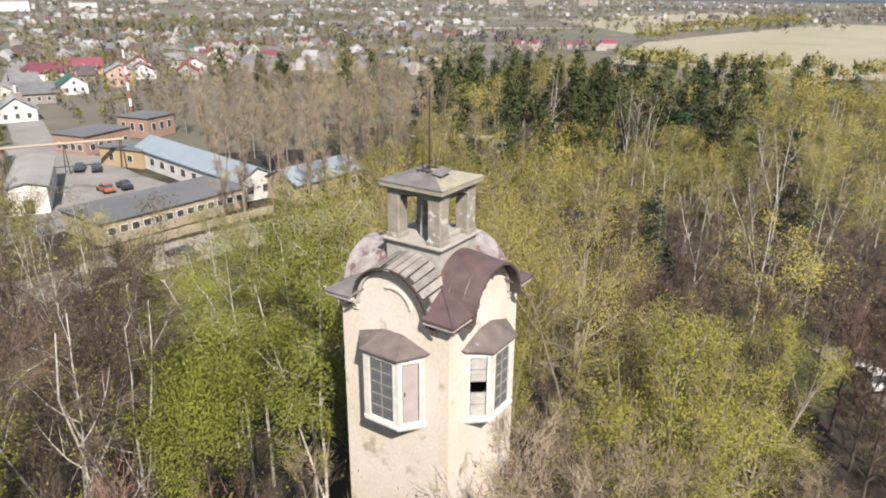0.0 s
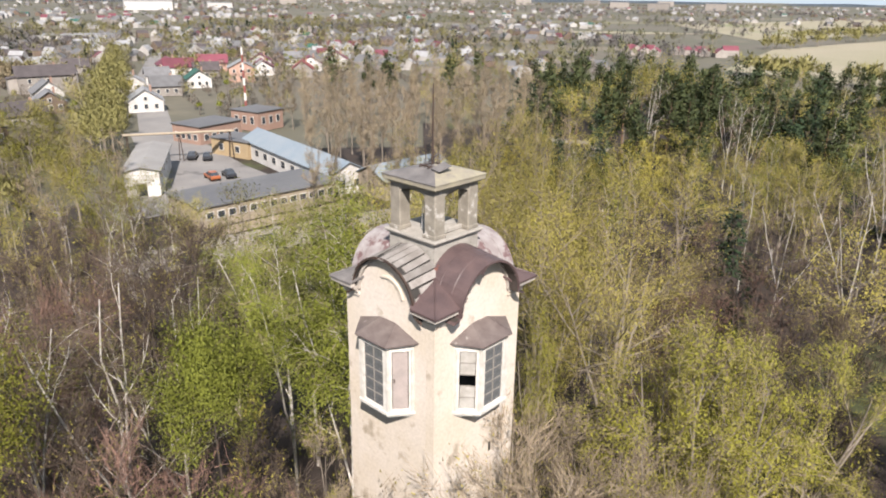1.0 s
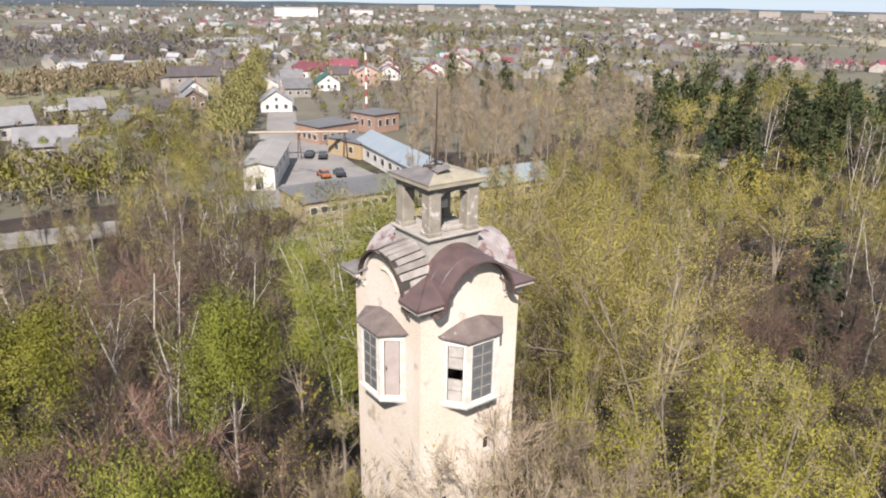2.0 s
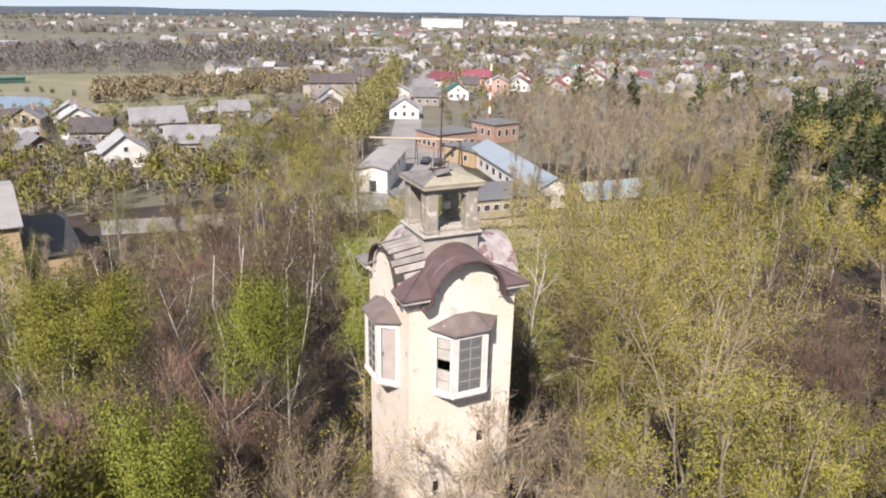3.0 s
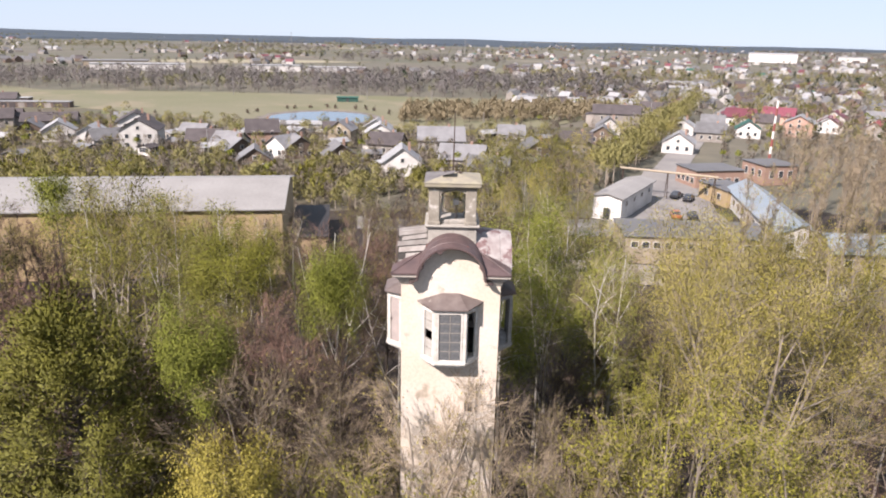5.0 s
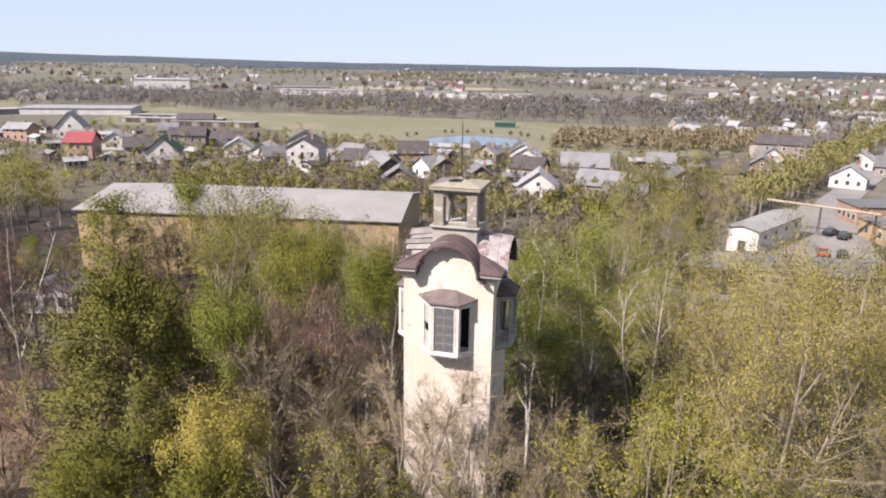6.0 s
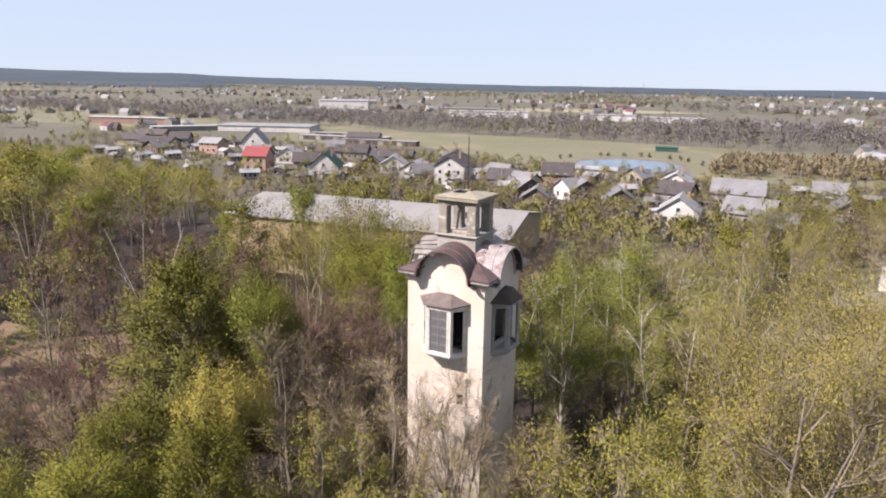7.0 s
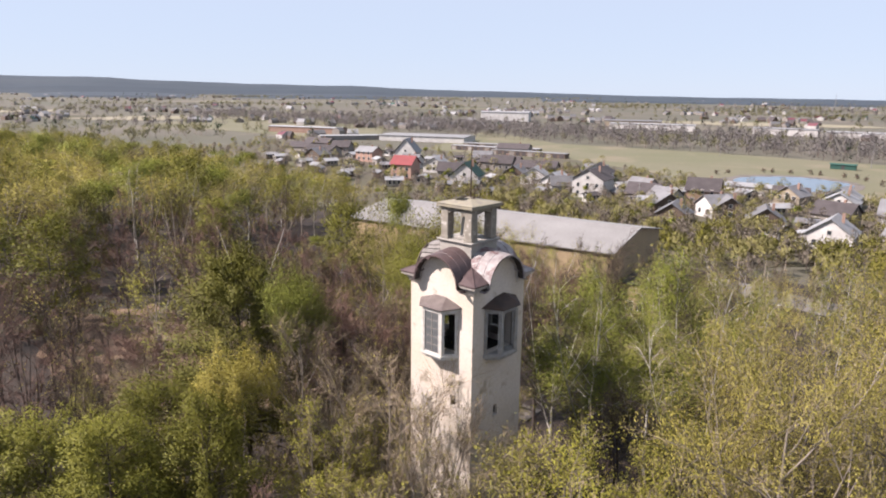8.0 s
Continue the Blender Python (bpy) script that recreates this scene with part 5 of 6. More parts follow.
def grow(rng, p):
    """Trunk, limbs and finer branches of one tree, from its kind's numbers."""
    h = p["h"]
    n = 8
    lean = rng.normal(size=2) * 0.012 * h
    zs = np.linspace(0, h * p.get("trunk_to", 0.93), n)
    f = zs / h
    trunk = np.stack([lean[0] * f ** 1.5 + rng.normal(size=n) * 0.012 * h * f * 0.6, lean[1] * f ** 1.5 + rng.normal(size=n) * 0.012 * h * f * 0.6, zs], axis=1)
    r = p["r"] * (1 - 0.88 * f ** 0.9)
    heavy, light = [(trunk, r)], []
    stems = [(trunk, r)]
    for k in range(p.get("forks", 0)):
        i = rng.integers(2, 4)
        a = rng.uniform(0, 2 * np.pi)
        way = np.array([np.cos(a) * 0.35, np.sin(a) * 0.35, 1.0])
        line = limb_line(rng, trunk[i], unit(way), (h - zs[i]) * rng.uniform(0.75, 0.95), 0.25, 0.05, 6)
        rr = np.linspace(r[i] * 0.75, 0.03, 6)
        heavy.append((line, rr))
        stems.append((line, rr))
    az = rng.uniform(0, 6.28)
    tips = []
    for k in range(p["limbs"]):
        q = (k + 0.5) / p["limbs"]
        fr = p["from"] + (0.98 - p["from"]) * q
        stem, sr = stems[rng.integers(0, len(stems))] if fr > 0.45 else stems[0]
        x = min(fr / p.get("trunk_to", 0.93), 1.0) if stem is trunk else max(0.05, (fr - 0.35) / 0.65)
        x = min(max(x, 0.02), 0.99) * (len(stem) - 1)
        i = int(x)
        at = stem[i] + (stem[min(i + 1, len(stem) - 1)] - stem[i]) * (x - i)
        az += 2.39996 + rng.normal() * 0.35
        shape = p["shape"]
        u = (fr - p["from"]) / (1 - p["from"])
        if shape == "cone":
            reach = max(0.06, 1.0 - u) ** (0.62 if p["bark"] == "bark_brown" and p["r"] > 0.2 else 1.0)
        elif shape == "round":
            reach = 0.55 + 0.45 * math.sin(math.pi * min(1.0, 0.12 + 0.85 * u)) - 0.35 * max(0, u - 0.7)
        elif shape == "dome":
            reach = math.sqrt(max(0.02, 1.0 - u ** 1.7))
        elif shape == "top":
            reach = 0.55 + 0.6 * math.sin(math.pi * (0.1 + 0.85 * u))
        else:
            reach = 0.9 - 0.45 * u
        el = p["el0"] + (p["el1"] - p["el0"]) * u + rng.normal() * 0.1
        way = np.array([math.cos(az) * math.cos(el), math.sin(az) * math.cos(el), math.sin(el)])
        length = max(0.5, p["spread"] * reach * rng.uniform(0.75, 1.15))
        line = limb_line(rng, at, way, length, p["bend"], 0.09)
        r0 = max(0.018, min(p["r"] * 0.42, p["r"] * 0.5 * (1 - 0.75 * fr) * (0.5 + length / (p["spread"] + 0.1) * 0.5)))
        heavy.append((line, np.linspace(r0, 0.012, 5)))
        tips.append((line, length, 1.0))
        for s in range(p["subs"]):
            t = rng.uniform(0.3, 0.95) * 4
            i = int(t)
            b0 = line[i] + (line[min(i + 1, 4)] - line[i]) * (t - i)
            d = unit(unit(line[min(i + 1, 4)] - line[i]) + rng.normal(size=3) * 0.55)
            sub = limb_line(rng, b0, d, length * rng.uniform(0.3, 0.6), p["bend"], 0.12, 3)
            light.append((sub, np.linspace(max(0.012, r0 * 0.4), 0.007, 3)))
            tips.append((sub, length * 0.45, 1.4))
    return heavy, light, tips


def crown_points(rng, tips, count, jitter, bunch=1):
    weights = np.array([length * w for _, length, w in tips])
    seeds = max(1, count // bunch)
    pick = rng.choice(len(tips), size=seeds, p=weights / weights.sum())
    t = rng.beta(1.7, 1.0, seeds)
    at, way = np.empty((seeds, 3)), np.empty((seeds, 3))
    for n, (k, u) in enumerate(zip(pick, t)):
        line = tips[k][0]
        x = u * (len(line) - 1) * 0.999
        i = int(x)
        seg = line[i + 1] - line[i]
        at[n] = line[i] + seg * (x - i)
        way[n] = seg
    at, way = np.repeat(at, bunch, axis=0), np.repeat(way, bunch, axis=0)
    off = rng.normal(size=at.shape)
    return at + off * jitter, unit(way), unit(off)


KIND = {
    "bare_birch": dict(h=20, long=3, r=0.145, forks=2, limbs=16, subs=7, spread=4.6, el0=0.7, el1=1.1, bend=0.0, shape="even", bark="bark_birch", twig="twig", leaf="leaf_birch",
                       twigs=3800, leaves=2200, size=0.06, droop=0.5, twig_len=0.9, **{"from": 0.34}),
    "green_birch": dict(h=20, long=2.0, r=0.13, forks=2, limbs=30, subs=6, spread=3.4, el0=0.6, el1=1.15, bend=-0.3, shape="even", bark="bark_birch", twig="twig_pale", leaf="leaf_bright",
                        twigs=900, leaves=32000, size=0.066, droop=0.8, twig_len=0.9, tuft=0.36, bunch=8, crisp=0.5, **{"from": 0.5}),
    "birch": dict(h=20, long=2.5, r=0.13, forks=1, limbs=28, subs=5, spread=3.6, el0=0.7, el1=1.15, bend=-0.25, shape="even", bark="bark_birch", twig="twig_pale", leaf="leaf_birch",
                  twigs=1600, leaves=15000, size=0.062, droop=0.9, twig_len=0.9, **{"from": 0.42}),
    "maple": dict(h=19, long=1.5, r=0.22, forks=0, limbs=30, subs=6, spread=3.3, el0=-0.1, el1=0.95, trunk_to=0.86, bend=0.1, shape="round", bark="bark_brown", twig="twig", leaf="leaf_bright",
                  twigs=600, crisp=0.5, leaves=42000, size=0.068, droop=0.1, twig_len=0.5, tuft=0.4, bunch=8, **{"from": 0.78}),
    "blossom_maple": dict(h=17, long=1.4, r=0.20, forks=3, limbs=28, subs=6, spread=4.4, el0=0.4, el1=1.1, bend=0.2, shape="round", bark="bark_grey", twig="twig_pale", leaf="leaf_yellow",
                          twigs=2600, leaves=22000, size=0.068, droop=0.0, twig_len=0.6, tuft=0.34, bunch=9, **{"from": 0.2}),
    "yellow_maple": dict(h=18, r=0.16, long=1.4, forks=0, limbs=22, subs=5, spread=3.2, el0=0.0, el1=0.5, trunk_to=0.9, bend=0.1, shape="round", bark="bark_grey", twig="twig_pale", leaf="leaf_gold",
                         twigs=600, leaves=20000, size=0.085, droop=0.0, twig_len=0.5, tuft=0.34, bunch=9, **{"from": 0.85}),
    "dome_tree": dict(h=21, r=0.30, long=2.5, forks=0, limbs=84, subs=6, spread=5.3, el0=-0.28, el1=0.95, bend=0.05, shape="dome", bark="bark_brown", twig="twig", leaf="leaf_dome",
                      twigs=700, crisp=0.4, leaves=80000, size=0.108, droop=0.1, twig_len=0.5, tuft=0.3, bunch=9, **{"from": 0.34}),
    "golden_willow": dict(h=19, long=2.5, r=0.20, forks=2, limbs=24, subs=5, spread=4.2, el0=0.45, el1=1.1, bend=0.15, shape="round", bark="bark_brown", twig="twig", leaf="leaf_gold",
                          twigs=1200, leaves=12000, size=0.105, droop=0.1, twig_len=0.6, **{"from": 0.25}),
    "budding_lime": dict(h=17, long=2.0, r=0.28, forks=3, limbs=30, subs=8, spread=5.6, el0=0.15, el1=0.95, bend=0.12, shape="round", bark="bark_grey", twig="twig_pale", leaf="leaf_olive",
                         twigs=3000, leaves=32000, size=0.056, droop=0.0, twig_len=0.6, tuft=0.40, bunch=7, **{"from": 0.48}),
    "greening_lime": dict(h=17, long=1.8, r=0.24, forks=3, limbs=28, subs=7, spread=6.2, el0=0.1, el1=1.0, bend=0.2, shape="round", bark="bark_grey", twig="twig", leaf="leaf_greenish",
                         twigs=2600, leaves=24000, size=0.068, droop=0.0, twig_len=0.6, tuft=0.40, bunch=7, **{"from": 0.34}),
    "bare_tree": dict(h=16, long=3, r=0.17, forks=3, limbs=28, subs=8, spread=3.8, el0=0.6, el1=1.15, bend=0.15, shape="round", bark="bark_brown", twig="twig", leaf="leaf_olive",
                      twigs=7500, leaves=1800, size=0.06, droop=0.0, twig_len=0.75, **{"from": 0.2}),
    "purple_bare_tree": dict(h=15, long=3, r=0.16, forks=3, limbs=28, subs=8, spread=4.0, el0=0.5, el1=1.1, bend=0.15, shape="round", bark="bark_brown", twig="twig_purple", leaf="leaf_russet",
                             twigs=8500, leaves=2500, size=0.06, droop=0.0, twig_len=0.7, **{"from": 0.18}),
    "larch": dict(h=19, long=2.5, r=0.22, forks=0, limbs=70, subs=5, spread=4.6, el0=-0.2, el1=0.9, bend=-0.1, shape="dome", bark="bark_brown", twig="twig", leaf="leaf_larch",
                  twigs=400, crisp=0.4, leaves=46000, size=0.104, droop=0.4, twig_len=0.5, tuft=0.3, bunch=8, **{"from": 0.3}),
    "spruce": dict(h=16, long=2.2, r=0.18, forks=0, limbs=64, subs=4, spread=2.9, el0=-0.1, el1=0.5, bend=-0.15, shape="cone", bark="bark_brown", twig="twig", leaf="needle",
                   twigs=100, leaves=12000, size=0.16, droop=0.7, twig_len=0.4, trunk_to=0.99, **{"from": 0.06}),
    "pine": dict(h=19, long=2, r=0.20, forks=0, limbs=30, subs=5, spread=3.0, el0=0.0, el1=0.8, bend=0.2, shape="cone", bark="bark_pine", twig="twig", leaf="needle_pine",
                 twigs=100, leaves=10000, size=0.17, droop=0.0, twig_len=0.4, tuft=0.3, bunch=14, **{"from": 0.40}),
    "poplar": dict(h=20, long=5, r=0.22, forks=2, limbs=40, subs=6, spread=3.3, el0=0.85, el1=1.25, bend=0.25, shape="even", bark="bark_grey", twig="twig_pale", leaf="leaf_tan",
                   twigs=9000, leaves=7000, size=0.075, droop=0.0, twig_len=0.9, **{"from": 0.2}),
    "young_maple": dict(h=15, long=1.4, r=0.11, forks=4, limbs=30, subs=8, spread=2.9, el0=0.7, el1=1.2, bend=0.15, shape="round", bark="bark_grey", twig="twig_pale", leaf="leaf_yellow",
                        twigs=3600, leaves=8500, size=0.075, droop=0.0, twig_len=0.6, tuft=0.16, bunch=10, **{"from": 0.25}),
    "bush": dict(h=8, long=2.5, r=0.08, forks=4, limbs=22, subs=6, spread=2.6, el0=0.6, el1=1.2, bend=0.1, shape="round", bark="bark_brown", twig="twig", leaf="leaf_olive",
                 twigs=2500, leaves=1500, size=0.11, droop=0.0, twig_len=0.6, **{"from": 0.06}),
}
KIND["olive_maple"] = dict(KIND["maple"], leaf="leaf_larch", spread=3.6, **{"from": 0.74})
KIND["pale_bare_tree"] = dict(KIND["bare_tree"], twig="twig_pale", bark="bark_grey", twigs=6000)
# how much of a kind's detail is grown: near the camera's way, in the middle distance, far off
GROWN = [dict(limbs=1.0, subs=0, leaves=1.0, twigs=1.0, size=1.0, twig=0.011, sides=(7, 4), tuft=1.0),
         dict(limbs=0.7, subs=2, leaves=0.18, twigs=0.18, size=2.0, twig=0.019, sides=(5, 3), tuft=1.25),
         dict(limbs=0.42, subs=4, leaves=0.085, twigs=0.06, size=2.95, twig=0.034, sides=(3, 3), tuft=1.9)]
LABEL = {
    "bare_birch": "leafless birch with a white trunk", "birch": "slender birch with thin new leaves", "green_birch": "birch in dense bright green leaf with white stems", "maple": "broad tree in fresh bright green leaf", "olive_maple": "round-crowned tree in dull olive-green leaf",
    "blossom_maple": "tree covered in yellow-green blossom", "dome_tree": "broad dense dark green tree with drooping lower limbs", "yellow_maple": "small maple crowned with bright yellow blossom", "golden_willow": "tree with golden yellow catkins", "budding_lime": "wide tree with olive opening buds",
    "greening_lime": "wide tree with small greenish new leaves", "bare_tree": "bare grey-brown tree with fine twigs", "pale_bare_tree": "bare pale tree with fine beige twigs", "purple_bare_tree": "bare tree with purplish brown twigs", "larch": "conical larch with soft green needles",
    "spruce": "dark green spruce among bare trees", "pine": "tall pine with a dark crown", "poplar": "tall bare poplar with upright branches", "young_maple": "thin many-stemmed young tree with first yellow-green leaves", "bush": "tangled leafless bush on the forest floor",
}


def make_tree(kind, seed, level=0):
    """One tree: trunk with limbs, and a crown of twigs and leaves. Levels 1 and 2 are for trees farther off."""
    p = dict(KIND[kind])
    g = GROWN[level]
    p["limbs"] = int(p["limbs"] * g["limbs"])
    p["subs"] = max(2, p["subs"] - g["subs"])
    rng = np.random.default_rng(seed * 131 + level * 7 + sum(map(ord, kind)))
    heavy, light, tips = grow(rng, p)
    tree = tagged(empty(kind), LABEL[kind], "bush" if kind == "bush" else "tree")
    v1, q1 = tube_arrays(heavy[:1], g["sides"][0])
    v2, q2 = tube_arrays(heavy[1:], g["sides"][1])
    stem = np.concatenate([v1, v2[:p.get("forks", 0) * 6 * g["sides"][1]]])
    joints, at = [], len(v1)
    for k, (line, _) in enumerate(heavy[1:]):
        near = stem[:len(v1)] if k < p.get("forks", 0) else stem
        foot = int(((near - line[0]) ** 2).sum(axis=1).argmin())
        joints += [(foot, at + j, at + (j + 1) % g["sides"][1]) for j in range(g["sides"][1])]
        at += len(line) * g["sides"][1]
    thin = 0.012 + 0.012 * level
    v3 = np.array([(line[0] - d, line[0] + d, line[-1]) for line, r in light for d in (np.array([0, 0, max(thin, r[0])]), unit(np.cross(line[-1] - line[0], (0, 0, 1.0))) * max(thin, r[0]))]).reshape(-1, 3)
    t3 = np.arange(len(v3)).reshape(-1, 3)
    link_mesh("trunk", raw_mesh("trunk", np.concatenate([v1, v2]), np.array(joints), np.concatenate([q1, q2 + len(v1)]), [p["bark"]]), tree)
    at, way, _ = crown_points(rng, tips, int(p["twigs"] * g["twigs"]), 0.12)
    way = unit(way + rng.normal(size=way.shape) * 0.45 + np.array([0, 0, -p["droop"]]))
    tv, tt = twig_arrays(rng, at, way, p["twig_len"] * (1 + 0.3 * level), g["twig"])
    at, way, off = crown_points(rng, tips, int(p["leaves"] * g["leaves"]), p.get("tuft", 0.28) * g["tuft"], p.get("bunch", 7))
    at = at + way * rng.uniform(0, 0.4, (len(at), 1)) + np.array([0, 0, -p["droop"]]) * rng.uniform(0, 0.7, (len(at), 1))
    out = unit((at - np.array([0, 0, p["h"] * 0.5])) * np.array([1, 1, 0.8])) + off * 0.4 + np.array([0, 0, 0.22])
    lv, lt, ln = leaf_arrays(rng, at, p["size"] * g["size"], out, unit(way + off * 0.3 + np.array([0, 0, 0.25 - p["droop"]])), p.get("long", 1.0), p.get("crisp", 0.6))
    me = raw_mesh("crown", np.concatenate([tv, lv, v3]), np.concatenate([tt, lt + len(tv), t3 + len(tv) + len(lv)]), np.zeros((0, 4)), [p["twig"], p["leaf"], p["bark"]], 0, 1,
                  np.concatenate([np.zeros((len(tv), 3)), ln, np.zeros((len(v3), 3))]))
    slots = np.zeros(len(me.polygons), dtype=np.int32)
    slots[len(tt):] = 1
    slots[len(tt) + len(lt):] = 2
    me.polygons.foreach_set("material_index", slots)
    link_mesh("crown", me, tree)
    return tree


POOL = {}


def plant(kind, x, y, height, rng, level=0, wide=1.0):
    """Puts a tree of that kind at a place, as a turned and scaled copy of one of a few grown ones."""
    pool = POOL.setdefault((kind, level), [])
    many = 3 if level < 2 else 4
    s = height / KIND[kind]["h"]
    m = pose(x, y, -0.12, 0, 0, rng.uniform(0, 360)) @ Matrix.Diagonal((s * wide, s * wide, s, 1))
    if len(pool) < many:
        tree = make_tree(kind, len(pool) + 1, level)
        tree.matrix_basis = m
        pool.append(tree)
        return tree
    src = pool[rng.randrange(many)]
    made = copy_thing(src, Matrix())
    made.matrix_basis = m
    return made


tree_rng = random.Random(17)
taken = []

# trees that stand out, by place and height
KNOWN = [
    ("bare_birch", -7.8, 12.3, 21.5), ("bare_birch", -3.6, 15.5, 19.0), ("green_birch", 7.0, 13.9, 22.4), ("green_birch", 3.0, 9.0, 21.8), ("green_birch", 4.2, 16.5, 20.0), ("maple", -6.6, 5.2, 21.0), ("bare_birch", -10.8, 14.9, 19.8),
    ("budding_lime", 17.2, 1.1, 19.6), ("budding_lime", 16.0, 6.4, 20.0), ("budding_lime", 22.0, 10.0, 19.6), ("budding_lime", 27.0, 14.0, 18.6), ("budding_lime", 21.5, 17.5, 19.2), ("blossom_maple", 10.8, -6.6, 17.3), ("blossom_maple", 13.8, -8.4, 16.4),
    ("spruce", 47.2, 6.1, 14.2), ("bare_birch", 50.1, -4.0, 18.0), ("bare_birch", 3.9, 36.5, 17.0), ("bare_birch", -0.4, 38.5, 17.0), ("maple", -11.6, -3.2, 20.6),
    ("olive_maple", -14.2, 12.0, 19.8), ("blossom_maple", 12.1, 3.1, 15.8), ("pale_bare_tree", -1.7, -4.6, 17.4), ("pale_bare_tree", 1.6, -5.2, 16.2)]
KNOWN2 = [
    ("dome_tree", -16.6, -4.3, 20.8), ("purple_bare_tree", -25.0, 7.5, 17.5), ("purple_bare_tree", -21.0, 4.5, 16.5), ("purple_bare_tree", -11.0, 4.0, 17.0), ("purple_bare_tree", -12.5, 1.0, 16.5), ("yellow_maple", -8.1, -9.9, 17.9), ("larch", -7.4, -12.9, 16.4), ("larch", -10.2, -16.6, 15.6), ("larch", -14.2, -18.5, 15.0), ("larch", -13.5, -13.2, 15.4), ("larch", -17.0, -21.0, 15.0), ("birch", 10.8, 9.4, 21.2), ("birch", 7.4, 18.5, 20.0), ("birch", 12.5, 15.5, 20.5),
    ("birch", 9.0, 24.0, 19.0), ("maple", -36.9, 30.8, 20.0), ("bare_birch", -43.9, 13.3, 19.0), ("pale_bare_tree", -8.3, -5.7, 18.4),
    ("bare_birch", 100.5, 43.0, 19.0), ("spruce", 81.0, 40.5, 14.0), ("golden_willow", 84.0, 33.0, 12.5), ("golden_willow", 76.0, 30.0, 12.0), ("spruce", 77.4, 46.5, 12.0), ("blossom_maple", 20.5, -9.5, 14.5),
    ("birch", -22.5, 22.0, 19.8), ("birch", -19.5, 25.0, 19.0), ("greening_lime", -25.0, 17.0, 18.6), ("bare_birch", -16.5, 19.0, 18.5), ("bare_tree", -1.5, 22.0, 18.0), ("bare_tree", 1.5, 27.0, 17.5), ("bare_tree", -5.5, 27.0, 18.0), ("bare_tree", 3.5, 32.0, 17.0), ("purple_bare_tree", -9.0, 21.0, 17.0), ("bare_tree", -4.0, 34.0, 17.0), ("birch", -28.0, 30.5, 18.5), ("greening_lime", -31.0, 34.5, 17.0), ("birch", -34.0, 30.0, 18.0), ("pale_bare_tree", -5.2, -0.6, 15.5), ("pale_bare_tree", 5.4, -6.4, 14.5), ("pale_bare_tree", 5.8, -2.4, 14.5),
    ("bare_tree", -8.6, 0.8, 16.0), ("bare_tree", -6.4, 1.6, 15.5), ("purple_bare_tree", -9.6, 3.4, 16.0), ("bare_tree", -12.0, 8.0, 16.0), ("bare_tree", -13.6, 5.0, 15.5), ("young_maple", -0.8, -8.2, 14.6), ("young_maple", -5.6, -7.4, 14.8), ("young_maple", 0.8, -10.4, 13.2), ("young_maple", -6.0, -2.6, 14.0), ("young_maple", 3.6, -7.6, 15.0), ("young_maple", 7.4, -4.6, 15.4), ("young_maple", 8.6, -8.6, 14.2), ("young_maple", -3.3, -9.0, 15.2), ("young_maple", 6.2, -10.0, 13.6), ("young_maple", 15.2, -3.4, 15.8), ("young_maple", 18.5, -6.0, 14.6),
    ("bare_tree", 7.0, 6.5, 15.0), ("bare_tree", 10.5, 12.0, 15.5), ("bare_tree", 13.5, 19.0, 15.0), ("spruce", 91.0, 48.0, 14.0), ("spruce", 126.0, 23.0, 19.5), ("pine", 118.0, 40.0, 20.0), ("pine", 122.0, 44.0, 19.0), ("pine", 113.0, 45.0, 19.0),
    ("pine", 117.0, 57.0, 19.5), ("pine", 108.0, 56.0, 18.5), ("bare_birch", 75.0, -1.0, 18.5), ("bare_birch", 99.0, 26.0, 17.0), ("bare_birch", 103.0, 29.0, 17.5), ("bare_birch", 96.0, 23.0, 16.5), ("bare_birch", 126.0, 54.0, 18.5), ("golden_willow", 63.0, 25.5, 14.0), ("golden_willow", 68.0, 21.0, 13.0)]
for kind, x, y, h in KNOWN + KNOWN2:
    wide = {("budding_lime", 6.4): 0.62, ("budding_lime", 1.1): 0.8, ("blossom_maple", 3.1): 0.7, ("maple", 30.8): 0.55, ("larch", -12.9): 0.8, ("maple", -3.2): 0.52, ("olive_maple", 12.0): 0.9, ("maple", 5.2): 0.5, ("yellow_maple", -9.9): 0.58, ("dome_tree", -4.3): 0.93}.get((kind, y), 1.0)
    plant(kind, x, y, h, tree_rng, 0 if math.hypot(x, y + 10) < 40 else 1, wide)
    taken.append((x, y))

# the row of bare poplars behind the works and the limes along its street wall
for i in range(11):
    x = 43 + i * 4.1 + tree_rng.uniform(-1, 1)
    y = 66.6 - (x - 42) * 0.27 + tree_rng.uniform(-0.4, 0.4)
    plant("poplar", x, y, tree_rng.uniform(15, 18.5) - (2.5 if i < 3 else 0), tree_rng, 1, 0.85)
    taken.append((x, y))
for i in range(15):
    x, y = 65 + (i % 5) * 5.5 + tree_rng.uniform(-1.5, 1.5), 80 + (i // 5) * 9 + tree_rng.uniform(-3, 3)
    plant("poplar", x, y, tree_rng.uniform(14, 17.5), tree_rng, 1, 0.9)
    taken.append((x, y))


def inside(x, y, poly):
    hit = False
    j = len(poly) - 1
    for i in range(len(poly)):
        (xi, yi), (xj, yj) = poly[i], poly[j]
        if (yi > y) != (yj > y) and x < (xj - xi) * (y - yi) / (yj - yi) + xi:
            hit = not hit
        j = i
    return hit


